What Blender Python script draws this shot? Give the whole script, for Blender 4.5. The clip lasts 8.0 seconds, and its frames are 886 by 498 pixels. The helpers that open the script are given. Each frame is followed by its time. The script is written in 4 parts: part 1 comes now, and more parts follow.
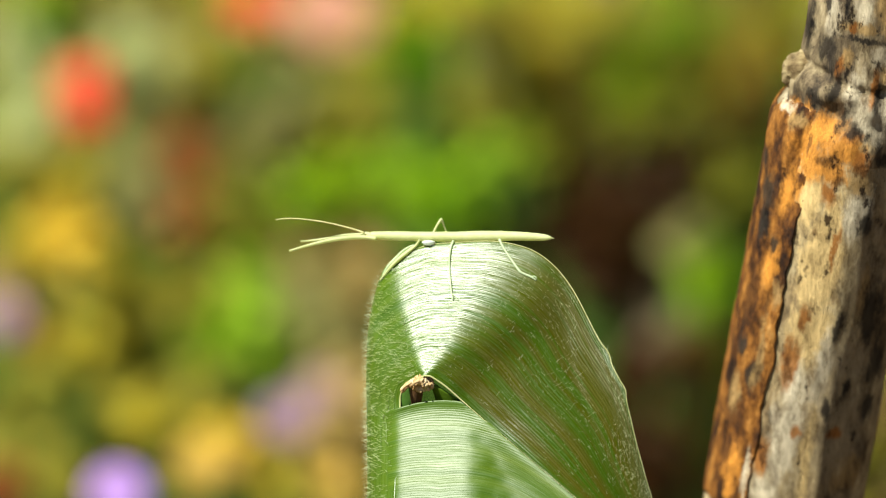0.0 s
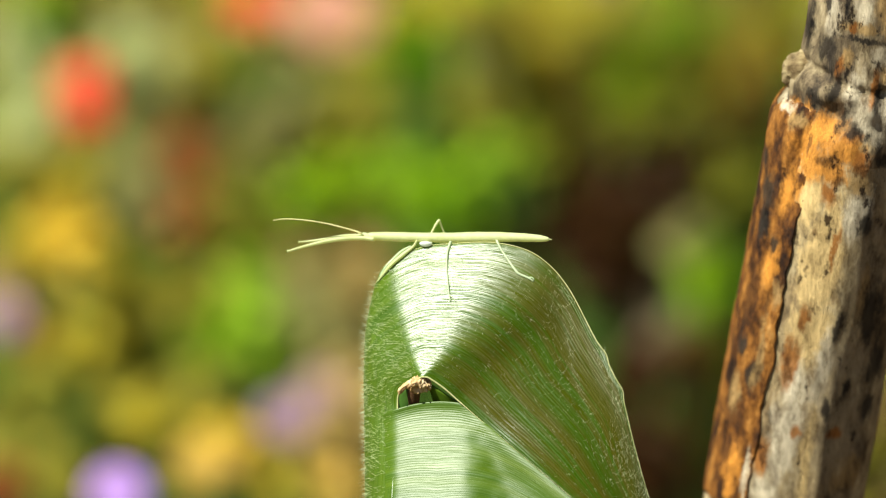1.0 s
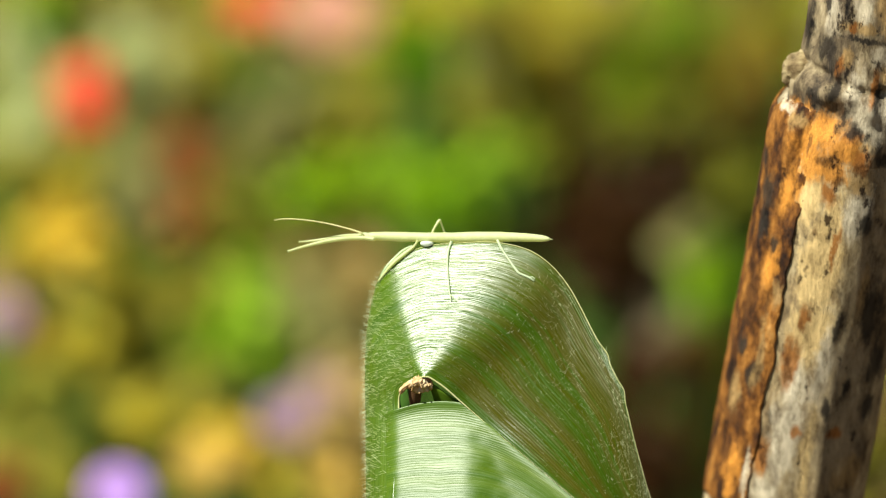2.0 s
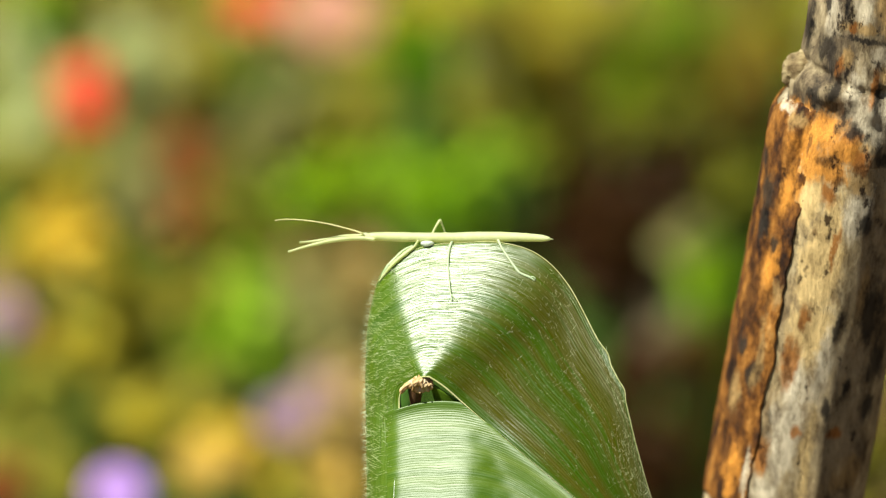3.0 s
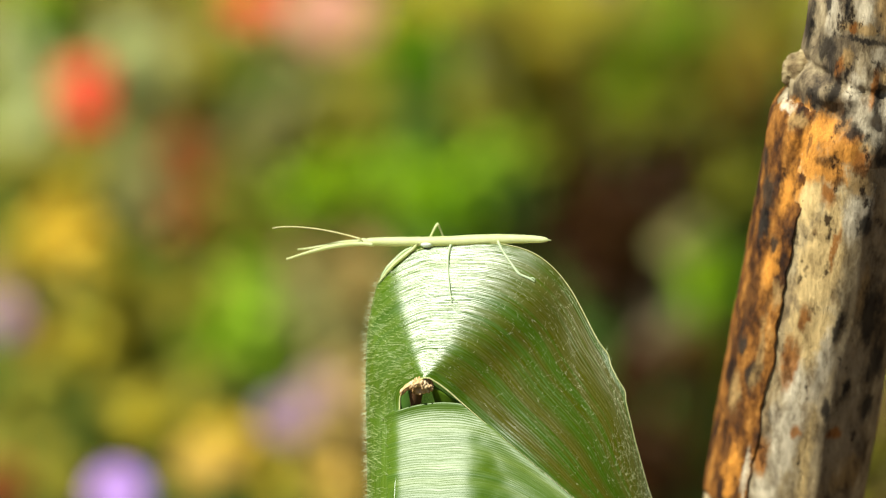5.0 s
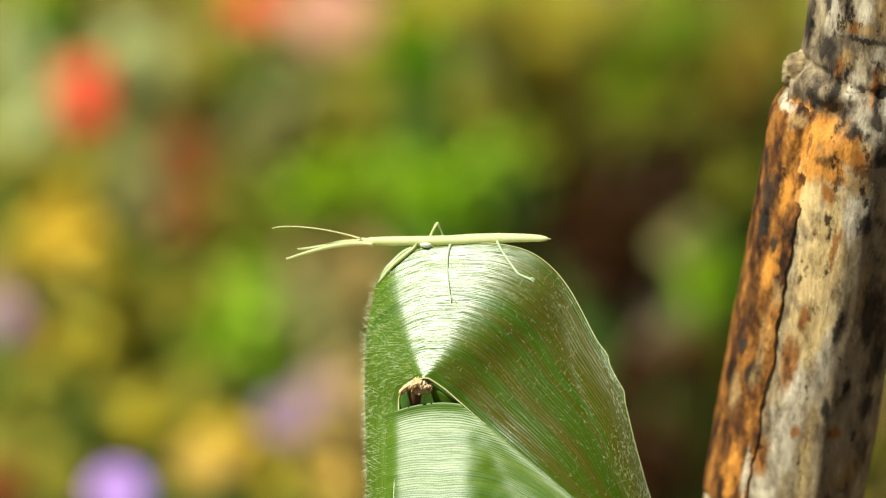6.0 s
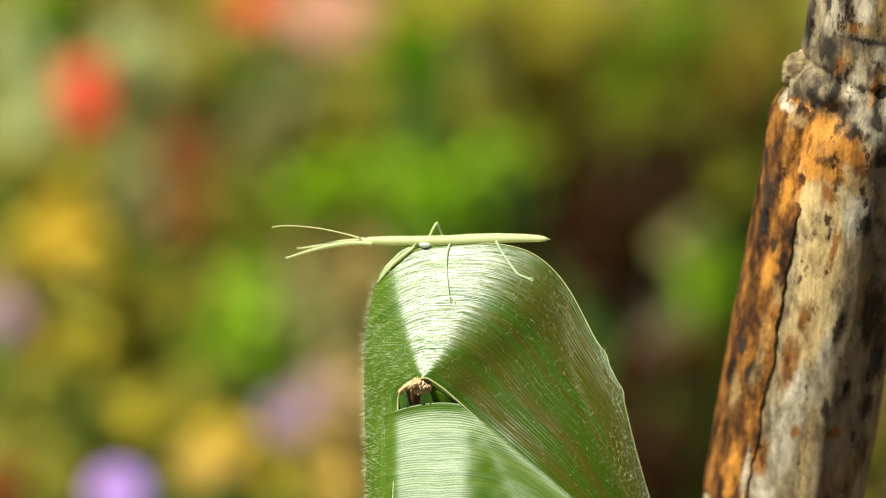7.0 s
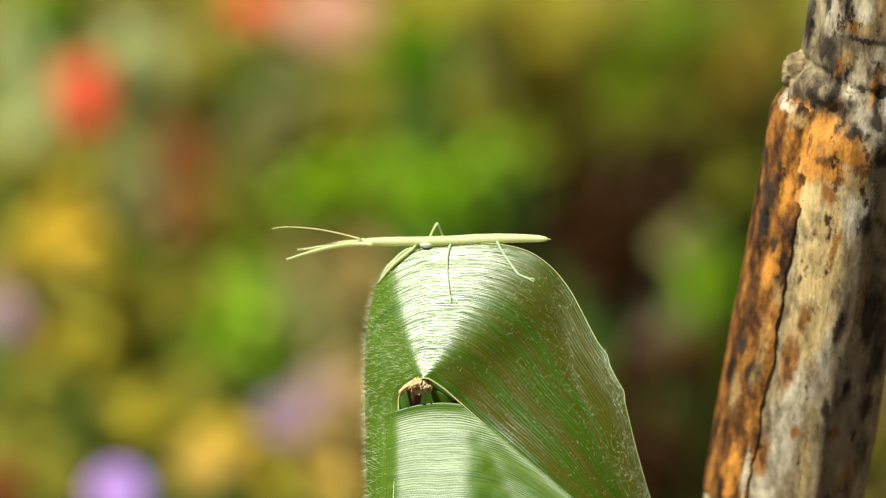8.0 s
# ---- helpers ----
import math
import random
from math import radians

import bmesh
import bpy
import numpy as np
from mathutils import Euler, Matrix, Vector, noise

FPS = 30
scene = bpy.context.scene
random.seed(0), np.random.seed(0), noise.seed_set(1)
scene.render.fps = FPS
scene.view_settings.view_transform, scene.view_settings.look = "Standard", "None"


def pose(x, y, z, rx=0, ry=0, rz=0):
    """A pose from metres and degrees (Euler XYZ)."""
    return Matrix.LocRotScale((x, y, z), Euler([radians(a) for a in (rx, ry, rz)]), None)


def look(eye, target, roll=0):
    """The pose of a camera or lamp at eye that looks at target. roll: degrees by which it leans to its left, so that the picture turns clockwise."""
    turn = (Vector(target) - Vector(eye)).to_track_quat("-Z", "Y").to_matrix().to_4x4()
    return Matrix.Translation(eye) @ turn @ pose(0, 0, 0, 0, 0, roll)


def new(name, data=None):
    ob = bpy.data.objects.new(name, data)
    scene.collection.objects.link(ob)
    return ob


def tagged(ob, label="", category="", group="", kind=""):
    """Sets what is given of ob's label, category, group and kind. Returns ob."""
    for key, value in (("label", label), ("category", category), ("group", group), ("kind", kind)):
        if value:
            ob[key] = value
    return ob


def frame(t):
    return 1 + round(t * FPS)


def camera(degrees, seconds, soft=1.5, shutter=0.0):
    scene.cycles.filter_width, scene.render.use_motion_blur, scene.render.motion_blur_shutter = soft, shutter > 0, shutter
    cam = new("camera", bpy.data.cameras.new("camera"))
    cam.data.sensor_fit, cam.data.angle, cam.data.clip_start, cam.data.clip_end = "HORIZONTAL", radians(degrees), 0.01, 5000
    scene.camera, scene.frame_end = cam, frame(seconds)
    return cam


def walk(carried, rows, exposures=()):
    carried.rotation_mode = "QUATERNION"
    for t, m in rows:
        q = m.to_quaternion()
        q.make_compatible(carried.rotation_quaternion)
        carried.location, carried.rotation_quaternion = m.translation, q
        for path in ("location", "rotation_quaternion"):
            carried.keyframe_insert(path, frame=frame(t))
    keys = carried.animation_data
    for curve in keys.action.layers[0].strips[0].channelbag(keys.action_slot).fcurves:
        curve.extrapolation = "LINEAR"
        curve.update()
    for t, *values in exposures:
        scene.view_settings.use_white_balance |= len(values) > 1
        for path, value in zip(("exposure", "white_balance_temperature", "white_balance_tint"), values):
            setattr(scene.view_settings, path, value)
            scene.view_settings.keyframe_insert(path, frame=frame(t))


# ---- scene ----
# A slender pale insect on a folded hairy leaf, before a sunlit flower bed; long lens, camera on a tripod.
FOV = 10.0
SHARP = 0.90                                    # distance of the sharp plane
PITCH = radians(20.0)
EYE = Vector((0.0, -SHARP * math.cos(PITCH), 0.90))
RIGHT = Vector((1, 0, 0))
WAY = Vector((0, math.cos(PITCH), -math.sin(PITCH)))
UP = Vector((0, math.sin(PITCH), math.cos(PITCH)))
UNIT = 2 * math.tan(radians(FOV / 2)) * SHARP / 1568   # about 0.1 mm in the sharp plane

cam = camera(FOV, 8.0, soft=1.2)
cam.data.dof.use_dof = True
cam.data.dof.focus_distance = SHARP - 0.0045
cam.data.dof.aperture_fstop = 10.3
walk(cam, [(0.0, look(EYE, EYE + WAY)), (8.0, look(EYE, EYE + WAY))], [(0.0, 0.85, 6820, -1), (6.0, 0.83, 6820, -1), (6.25, 0.74, 6820, -1), (8.0, 0.73, 6820, -1)])

# ---- world, sun, exposure ----
SUN_FROM = (RIGHT * -0.48 + UP * 0.72 - WAY * 0.50).normalized()
world = bpy.data.worlds.new("world")
scene.world = world
world.use_nodes = True
wn = world.node_tree.nodes
sky = wn.new("ShaderNodeTexSky")
sky.sky_type = "NISHITA"
sky.sun_disc = False
sky.sun_elevation = math.asin(SUN_FROM.z)
sky.sun_rotation = math.atan2(SUN_FROM.x, SUN_FROM.y)
world.node_tree.links.new(sky.outputs[0], wn["Background"].inputs[0])
wn["Background"].inputs[1].default_value = 0.038
sun_data = bpy.data.lights.new("sun", "SUN")
sun_data.energy, sun_data.angle, sun_data.color = 5.6, radians(0.53), (1.0, 0.97, 0.92)
sun = new("sun", sun_data)
sun.matrix_world = look(SUN_FROM * 5, (0, 0, 0))


# ---- helpers for places ----
def sp(a, b, w=0.0):
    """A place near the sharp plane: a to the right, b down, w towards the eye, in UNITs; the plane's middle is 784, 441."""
    d = SHARP - w * UNIT
    k = UNIT * d / SHARP
    return EYE + WAY * d + RIGHT * ((a - 784) * k) + UP * ((441 - b) * k)


def bed(a, b, h):
    """The place at height h over the soil on the line of sight through a, b of the sharp plane, and the size of a UNIT there."""
    ray = sp(a, b) - EYE
    t = (h - EYE.z) / ray.z
    return EYE + ray * t, UNIT * t


def spline(keys, t):
    """Catmull-Rom through the keys, t from 0 to 1."""
    n = len(keys) - 1
    f = min(max(t, 0.0), 1.0) * n
    i = min(int(f), n - 1)
    f -= i
    p0, p1, p2, p3 = (Vector(keys[min(max(j, 0), n)]) for j in (i - 1, i, i + 1, i + 2))
    return 0.5 * (2 * p1 + (p2 - p0) * f + (2 * p0 - 5 * p1 + 4 * p2 - p3) * f * f + (3 * p1 - p0 - 3 * p2 + p3) * f ** 3)


def thing(name, base, label, category, group="", kind=""):
    ob = new(name)
    ob.empty_display_size = 0.02
    ob.location = base
    return tagged(ob, label, category, group, kind)


def part(name, bm, material, parent, label="", smooth=True, kind=""):
    """Links a bmesh, built in world places, as one mesh under a thing or part."""
    root = parent
    while root.parent:
        root = root.parent
    bm.transform(Matrix.Translation(-root.location))
    me = bpy.data.meshes.new(name)
    bm.to_mesh(me)
    bm.free()
    me.materials.append(material)
    if smooth:
        me.shade_smooth()
    ob = new(name, me)
    ob.parent = parent
    return tagged(ob, label, kind=kind)


def tube(bm, path, radii, sides=10, flat=1.0, rough=0.0):
    """A tapered round bar along path; flat squeezes it in one direction."""
    rings = []
    n = len(path)
    for i, p in enumerate(path):
        p = Vector(p)
        d = (Vector(path[min(i + 1, n - 1)]) - Vector(path[max(i - 1, 0)])).normalized()
        side = d.cross(WAY)
        side = side.normalized() if side.length > 1e-4 else RIGHT.copy()
        other = side.cross(d).normalized()
        r = radii[i] if isinstance(radii, (list, tuple)) else radii
        ring = []
        for k in range(sides):
            a = 2 * math.pi * k / sides
            rr = r * (1 + rough * noise.noise(p * 900 + Vector((k * 3.1, 0, 0))))
            ring.append(bm.verts.new(p + side * (rr * math.cos(a)) + other * (rr * flat * math.sin(a))))
        rings.append(ring)
    for r0, r1 in zip(rings, rings[1:]):
        for k in range(sides):
            bm.faces.new((r0[k], r0[(k + 1) % sides], r1[(k + 1) % sides], r1[k]))
    bm.faces.new(rings[0][::-1])
    bm.faces.new(rings[-1])


def smooth_path(keys, n):
    return [spline(keys, i / (n - 1)) for i in range(n)]


def sheet(bm, fn, nu, nv):
    """A grid of fn(u, v) with u, v as its UV map."""
    uv = bm.loops.layers.uv.verify()
    grid = [[bm.verts.new(fn(i / nu, j / nv)) for j in range(nv + 1)] for i in range(nu + 1)]
    for i in range(nu):
        for j in range(nv):
            f = bm.faces.new((grid[i][j], grid[i + 1][j], grid[i + 1][j + 1], grid[i][j + 1]))
            for loop, (a, b) in zip(f.loops, ((i, j), (i + 1, j), (i + 1, j + 1), (i, j + 1))):
                loop[uv].uv = (a / nu, b / nv)
    return grid


# ---- materials ----
def material(name, rough=0.5, spec=0.5):
    m = bpy.data.materials.new(name)
    m.use_nodes = True
    b = m.node_tree.nodes["Principled BSDF"]
    b.inputs["Roughness"].default_value = rough
    b.inputs["Specular IOR Level"].default_value = spec
    return m, m.node_tree.nodes, m.node_tree.links, b


def ramp(nodes, stops):
    r = nodes.new("ShaderNodeValToRGB")
    while len(r.color_ramp.elements) < len(stops):
        r.color_ramp.elements.new(0.5)
    for e, (p, c) in zip(r.color_ramp.elements, stops):
        e.position, e.color = p, (*c, 1)
    return r


def noise_node(nodes, links, source, scale, detail=4.0, rough=0.55, stretch=None):
    n = nodes.new("ShaderNodeTexNoise")
    n.inputs["Scale"].default_value, n.inputs["Detail"].default_value, n.inputs["Roughness"].default_value = scale, detail, rough
    if stretch:
        mp = nodes.new("ShaderNodeMapping")
        mp.inputs["Scale"].default_value = stretch
        links.new(source, mp.inputs[0])
        source = mp.outputs[0]
    links.new(source, n.inputs["Vector"])
    return n


def mottled(name, stops, scale, rough=0.5, spec=0.4, bump=0.2, bump_dist=0.0002, fine=6.0, vary=0.0, translucent=0.0, blotch=None):
    """A surface whose colour wanders between the stops, with fine relief; vary: change from piece to piece."""
    m, nodes, links, b = material(name, rough, spec)
    co = nodes.new("ShaderNodeTexCoord")
    n = noise_node(nodes, links, co.outputs["Object"], scale, 8.0, 0.62)
    r = ramp(nodes, stops)
    fac = n.outputs["Fac"]
    if vary:
        geo = nodes.new("ShaderNodeNewGeometry")
        mix = nodes.new("ShaderNodeMath")
        mix.operation = "MULTIPLY_ADD"
        sub = nodes.new("ShaderNodeMath")
        sub.operation = "SUBTRACT"
        sub.inputs[1].default_value = 0.5
        links.new(geo.outputs["Random Per Island"], sub.inputs[0])
        links.new(sub.outputs[0], mix.inputs[0])
        mix.inputs[1].default_value = vary
        links.new(fac, mix.inputs[2])
        fac = mix.outputs[0]
    links.new(fac, r.inputs[0])
    colour = r.outputs[0]
    if blotch:
        bn = noise_node(nodes, links, co.outputs["Object"], 1.0, 5.0, 0.6, blotch)
        br = ramp(nodes, [(0.31, (0.2, 0.16, 0.13)), (0.43, (0.72, 0.66, 0.62)), (0.52, (1.0, 1.0, 1.0)), (0.66, (1.2, 1.3, 1.45))])
        links.new(bn.outputs["Fac"], br.inputs[0])
        bx = nodes.new("ShaderNodeMix")
        bx.data_type, bx.blend_type = "RGBA", "MULTIPLY"
        bx.inputs[0].default_value = 1.0
        links.new(colour, bx.inputs[6])
        links.new(br.outputs[0], bx.inputs[7])
        colour = bx.outputs[2]
    links.new(colour, b.inputs["Base Color"])
    f = noise_node(nodes, links, co.outputs["Object"], scale * fine, 3.0)
    bp = nodes.new("ShaderNodeBump")
    bp.inputs["Strength"].default_value, bp.inputs["Distance"].default_value = bump, bump_dist
    links.new(f.outputs["Fac"], bp.inputs["Height"])
    links.new(bp.outputs[0], b.inputs["Normal"])
    if translucent:
        tr = nodes.new("ShaderNodeBsdfTranslucent")
        links.new(r.outputs[0], tr.inputs[0])
        ms = nodes.new("ShaderNodeMixShader")
        ms.inputs[0].default_value = translucent
        links.new(b.outputs[0], ms.inputs[1])
        links.new(tr.outputs[0], ms.inputs[2])
        links.new(ms.outputs[0], nodes["Material Output"].inputs[0])
    return m


def leaf_blade(name, veins, rough=0.29, aged=1.0, along=15.0, relief=0.6, matt=0.06, shine=1.0):
    """Green blade with fine parallel veins along u, streaked silky gloss and olive bands."""
    m, nodes, links, b = material(name, rough, 0.55)
    b.inputs["Specular Tint"].default_value = (1.0, 1.0, 0.99, 1)
    uv = nodes.new("ShaderNodeUVMap")
    sep = nodes.new("ShaderNodeSeparateXYZ")
    links.new(uv.outputs[0], sep.inputs[0])
    wob = noise_node(nodes, links, uv.outputs[0], 1.0, 4.0, 0.6, (3.0, 8.0, 1))
    add = nodes.new("ShaderNodeMath")
    add.operation = "MULTIPLY_ADD"
    add.inputs[1].default_value = 0.035
    links.new(wob.outputs["Fac"], add.inputs[0])
    links.new(sep.outputs[1], add.inputs[2])
    mul = nodes.new("ShaderNodeMath")
    mul.operation = "MULTIPLY"
    mul.inputs[1].default_value = veins * 2 * math.pi
    links.new(add.outputs[0], mul.inputs[0])
    sine = nodes.new("ShaderNodeMath")
    sine.operation = "SINE"
    links.new(mul.outputs[0], sine.inputs[0])
    streak = noise_node(nodes, links, uv.outputs[0], 1.0, 6.0, 0.75, (along, veins * 2.4, 1))
    broad = noise_node(nodes, links, uv.outputs[0], 1.0, 5.0, 0.6, (0.5, 9, 1))
    young = ramp(nodes, [(0.3, (0.034, 0.085, 0.002)), (0.5, (0.063, 0.118, 0.003)), (0.7, (0.094, 0.150, 0.005))])
    old = ramp(nodes, [(0.38, (0.030, 0.064, 0.001)), (0.45, (0.036, 0.064, 0.0015)), (0.51, (0.048, 0.050, 0.002)), (0.60, (0.058, 0.054, 0.003)), (0.68, (0.042, 0.066, 0.002))])
    links.new(broad.outputs["Fac"], young.inputs[0])
    links.new(broad.outputs["Fac"], old.inputs[0])
    age = ramp(nodes, [(0.42, (0, 0, 0)), (0.60, (aged,) * 3)])
    links.new(sep.outputs[0], age.inputs[0])
    col = nodes.new("ShaderNodeMix")
    col.data_type = "RGBA"
    links.new(age.outputs[0], col.inputs[0])
    links.new(young.outputs[0], col.inputs[6])
    links.new(old.outputs[0], col.inputs[7])
    fine = ramp(nodes, [(0.35, (0.82, 0.82, 0.82)), (0.7, (1.22, 1.22, 1.2))])
    links.new(streak.outputs["Fac"], fine.inputs[0])
    mixc = nodes.new("ShaderNodeMix")
    mixc.data_type, mixc.blend_type = "RGBA", "MULTIPLY"
    mixc.inputs[0].default_value = 1.0
    links.new(col.outputs[2], mixc.inputs[6])
    links.new(fine.outputs[0], mixc.inputs[7])
    dash = noise_node(nodes, links, uv.outputs[0], 1.0, 3.0, 0.6, (95, veins * 5.0, 1))
    dr = ramp(nodes, [(0.62, (0, 0, 0)), (0.72, (0.4,) * 3)])
    links.new(dash.outputs["Fac"], dr.inputs[0])
    pale = nodes.new("ShaderNodeMix")
    pale.data_type = "RGBA"
    pale.inputs[7].default_value = (0.34, 0.38, 0.20, 1)
    links.new(dr.outputs[0], pale.inputs[0])
    links.new(mixc.outputs[2], pale.inputs[6])
    links.new(pale.outputs[2], b.inputs["Base Color"])
    h = nodes.new("ShaderNodeMath")
    h.operation = "MULTIPLY_ADD"
    h.inputs[1].default_value = 1.5
    links.new(streak.outputs["Fac"], h.inputs[0])
    links.new(sine.outputs[0], h.inputs[2])
    bp = nodes.new("ShaderNodeBump")
    bp.inputs["Strength"].default_value, bp.inputs["Distance"].default_value = relief, 0.0013 / veins
    links.new(h.outputs[0], bp.inputs["Height"])
    links.new(bp.outputs[0], b.inputs["Normal"])
    sr = ramp(nodes, [(0.40, (matt * shine,) * 3), (0.48, (0.55 * shine,) * 3), (0.58, (shine,) * 3)])
    links.new(streak.outputs["Fac"], sr.inputs[0])
    dull = nodes.new("ShaderNodeMath")
    dull.operation = "MULTIPLY_ADD"
    dull.inputs[1].default_value, dull.inputs[2].default_value = -0.66, 1.08
    links.new(age.outputs[0], dull.inputs[0])
    silky = ramp(nodes, [(0.72, (0, 0, 0)), (0.86, (0.75,) * 3)])         # the hairy margin
    links.new(sep.outputs[1], silky.inputs[0])
    sheen = nodes.new("ShaderNodeMath")
    sheen.operation = "MULTIPLY_ADD"
    outer = ramp(nodes, [(0.585, (0, 0, 0)), (0.68, (1, 1, 1))])
    links.new(sep.outputs[0], outer.inputs[0])
    links.new(silky.outputs[0], sheen.inputs[0])
    links.new(outer.outputs[0], sheen.inputs[1])
    links.new(dull.outputs[0], sheen.inputs[2])
    dull = sheen
    gloss = nodes.new("ShaderNodeMath")
    gloss.operation = "MULTIPLY"
    links.new(sr.outputs[0], gloss.inputs[0])
    links.new(dull.outputs[0], gloss.inputs[1])
    lines = noise_node(nodes, links, uv.outputs[0], 1.0, 4.0, 0.65, (2.2, veins * 1.7, 1))
    groove = nodes.new("ShaderNodeMapRange")
    for k, value in enumerate((0.37, 0.46, 0.10 + 1.6 * matt, 1.0), 1):
        groove.inputs[k].default_value = value
    links.new(lines.outputs["Fac"], groove.inputs[0])
    combed = nodes.new("ShaderNodeMath")
    combed.operation = "MULTIPLY"
    links.new(gloss.outputs[0], combed.inputs[0])
    links.new(groove.outputs[0], combed.inputs[1])
    links.new(combed.outputs[0], b.inputs["Specular IOR Level"])
    rr = ramp(nodes, [(0.3, (rough - 0.05,) * 3), (0.7, (rough + 0.12,) * 3)])
    links.new(streak.outputs["Fac"], rr.inputs[0])
    coarse = nodes.new("ShaderNodeMath")
    coarse.operation = "MULTIPLY_ADD"
    coarse.inputs[1].default_value = 0.16
    napped = nodes.new("ShaderNodeMath")
    napped.operation = "MULTIPLY"
    links.new(silky.outputs[0], napped.inputs[0])
    links.new(outer.outputs[0], napped.inputs[1])
    links.new(napped.outputs[0], coarse.inputs[0])
    links.new(rr.outputs[0], coarse.inputs[2])
    links.new(coarse.outputs[0], b.inputs["Roughness"])
    tr = nodes.new("ShaderNodeBsdfTranslucent")
    tr.inputs[0].default_value = (0.14, 0.30, 0.02, 1)
    ms = nodes.new("ShaderNodeMixShader")
    ms.inputs[0].default_value = 0.12
    links.new(b.outputs[0], ms.inputs[1])
    links.new(tr.outputs[0], ms.inputs[2])
    links.new(ms.outputs[0], nodes["Material Output"].inputs[0])
    return m


M_BLADE = leaf_blade("leaf_blade", 46)
M_FOLD = leaf_blade("leaf_fold", 62, 0.40, 0.15, 5.0, 0.4, 0.25, 0.68)
M_MARGIN = mottled("leaf_margin", [(0.3, (0.34, 0.36, 0.13)), (0.7, (0.52, 0.48, 0.26))], 900, 0.5)
M_HAIR = mottled("leaf_hair", [(0.3, (0.56, 0.62, 0.36)), (0.7, (0.72, 0.76, 0.52))], 700, 0.45, translucent=0.3)
M_INNER = mottled("leaf_inside", [(0.3, (0.02, 0.06, 0.006)), (0.7, (0.05, 0.12, 0.012))], 300, 0.6)
M_WITHER = mottled("withered_leaf", [(0.3, (0.26, 0.12, 0.035)), (0.46, (0.58, 0.37, 0.17)), (0.66, (0.78, 0.62, 0.40))], 700, 0.75, bump=0.5, translucent=0.2)
M_RIB = mottled("dried_rib", [(0.3, (0.05, 0.02, 0.006)), (0.7, (0.15, 0.07, 0.025))], 700, 0.75, bump=0.5)
M_STEM = mottled("green_stem", [(0.3, (0.05, 0.11, 0.015)), (0.7, (0.11, 0.2, 0.03))], 120, 0.5)
M_INSECT = mottled("insect_skin", [(0.3, (0.66, 0.70, 0.33)), (0.7, (0.80, 0.82, 0.50))], 420, 0.5, bump=0.35, bump_dist=0.00012, translucent=0.5)
M_LEG = mottled("insect_leg", [(0.3, (0.62, 0.72, 0.46)), (0.7, (0.78, 0.86, 0.64))], 500, 0.5, translucent=0.55)
M_ANT = mottled("insect_feeler", [(0.3, (0.62, 0.56, 0.24)), (0.7, (0.72, 0.66, 0.34))], 500, 0.45)
M_EYE = mottled("insect_eye", [(0.3, (0.25, 0.2, 0.06)), (0.7, (0.35, 0.3, 0.1))], 900, 0.25)
# colours of the stake's patches; the near-black serves stains and painted crevice shade
CREAM, CHALK, ASH, STAIN_SHADE = (0.62, 0.44, 0.20), (0.58, 0.50, 0.37), (0.27, 0.205, 0.125), (0.024, 0.018, 0.013)
RUSTY, AMBER, UMBER, TAWNY = (0.30, 0.11, 0.02), (0.54, 0.225, 0.038), (0.09, 0.035, 0.008), (0.33, 0.21, 0.085)
STAKE_D = SHARP + 0.026
STAKE_K = STAKE_D / SHARP
STAKE_MID = EYE + WAY * STAKE_D + RIGHT * (672 * UNIT * STAKE_K) - UP * (59 * UNIT * STAKE_K)
AXIS = Vector((0.150, 0, 1.0)).normalized()
FOOT = STAKE_MID - AXIS * (STAKE_MID.z / AXIS.z + 0.01)
FACE = EYE - STAKE_MID
FACE = (FACE - AXIS * FACE.dot(AXIS)).normalized()
SIDE = FACE.cross(AXIS).normalized() * (1 if FACE.cross(AXIS).x > 0 else -1)
Z0 = (STAKE_MID - FOOT).length                  # place along the stake of its marked middle
STAKE_LEN = Z0 + 0.12
SR = 144 * UNIT * STAKE_K


def on_stake(a, b):
    """Where the line of sight a, b meets the stake: the angle round it and UNITs up along it."""
    rel, ang = (500 - b) / AXIS.dot(UP), 1.57
    for _ in range(12):
        neck = 1 / (1 + math.exp(-(rel - 330) / 14))
        r = 140 * (1 - 0.14 * neck)
        c = (a - 1456 - rel * AXIS.dot(RIGHT) - 10 * neck - r * math.sin(ang) * FACE.dot(RIGHT)) / (r * SIDE.dot(RIGHT))
        ang = math.acos(min(0.985, max(-0.985, c)))
        rel = (500 - b - r * math.sin(ang) * FACE.dot(UP) - r * c * SIDE.dot(UP)) / AXIS.dot(UP)
    return ang, rel


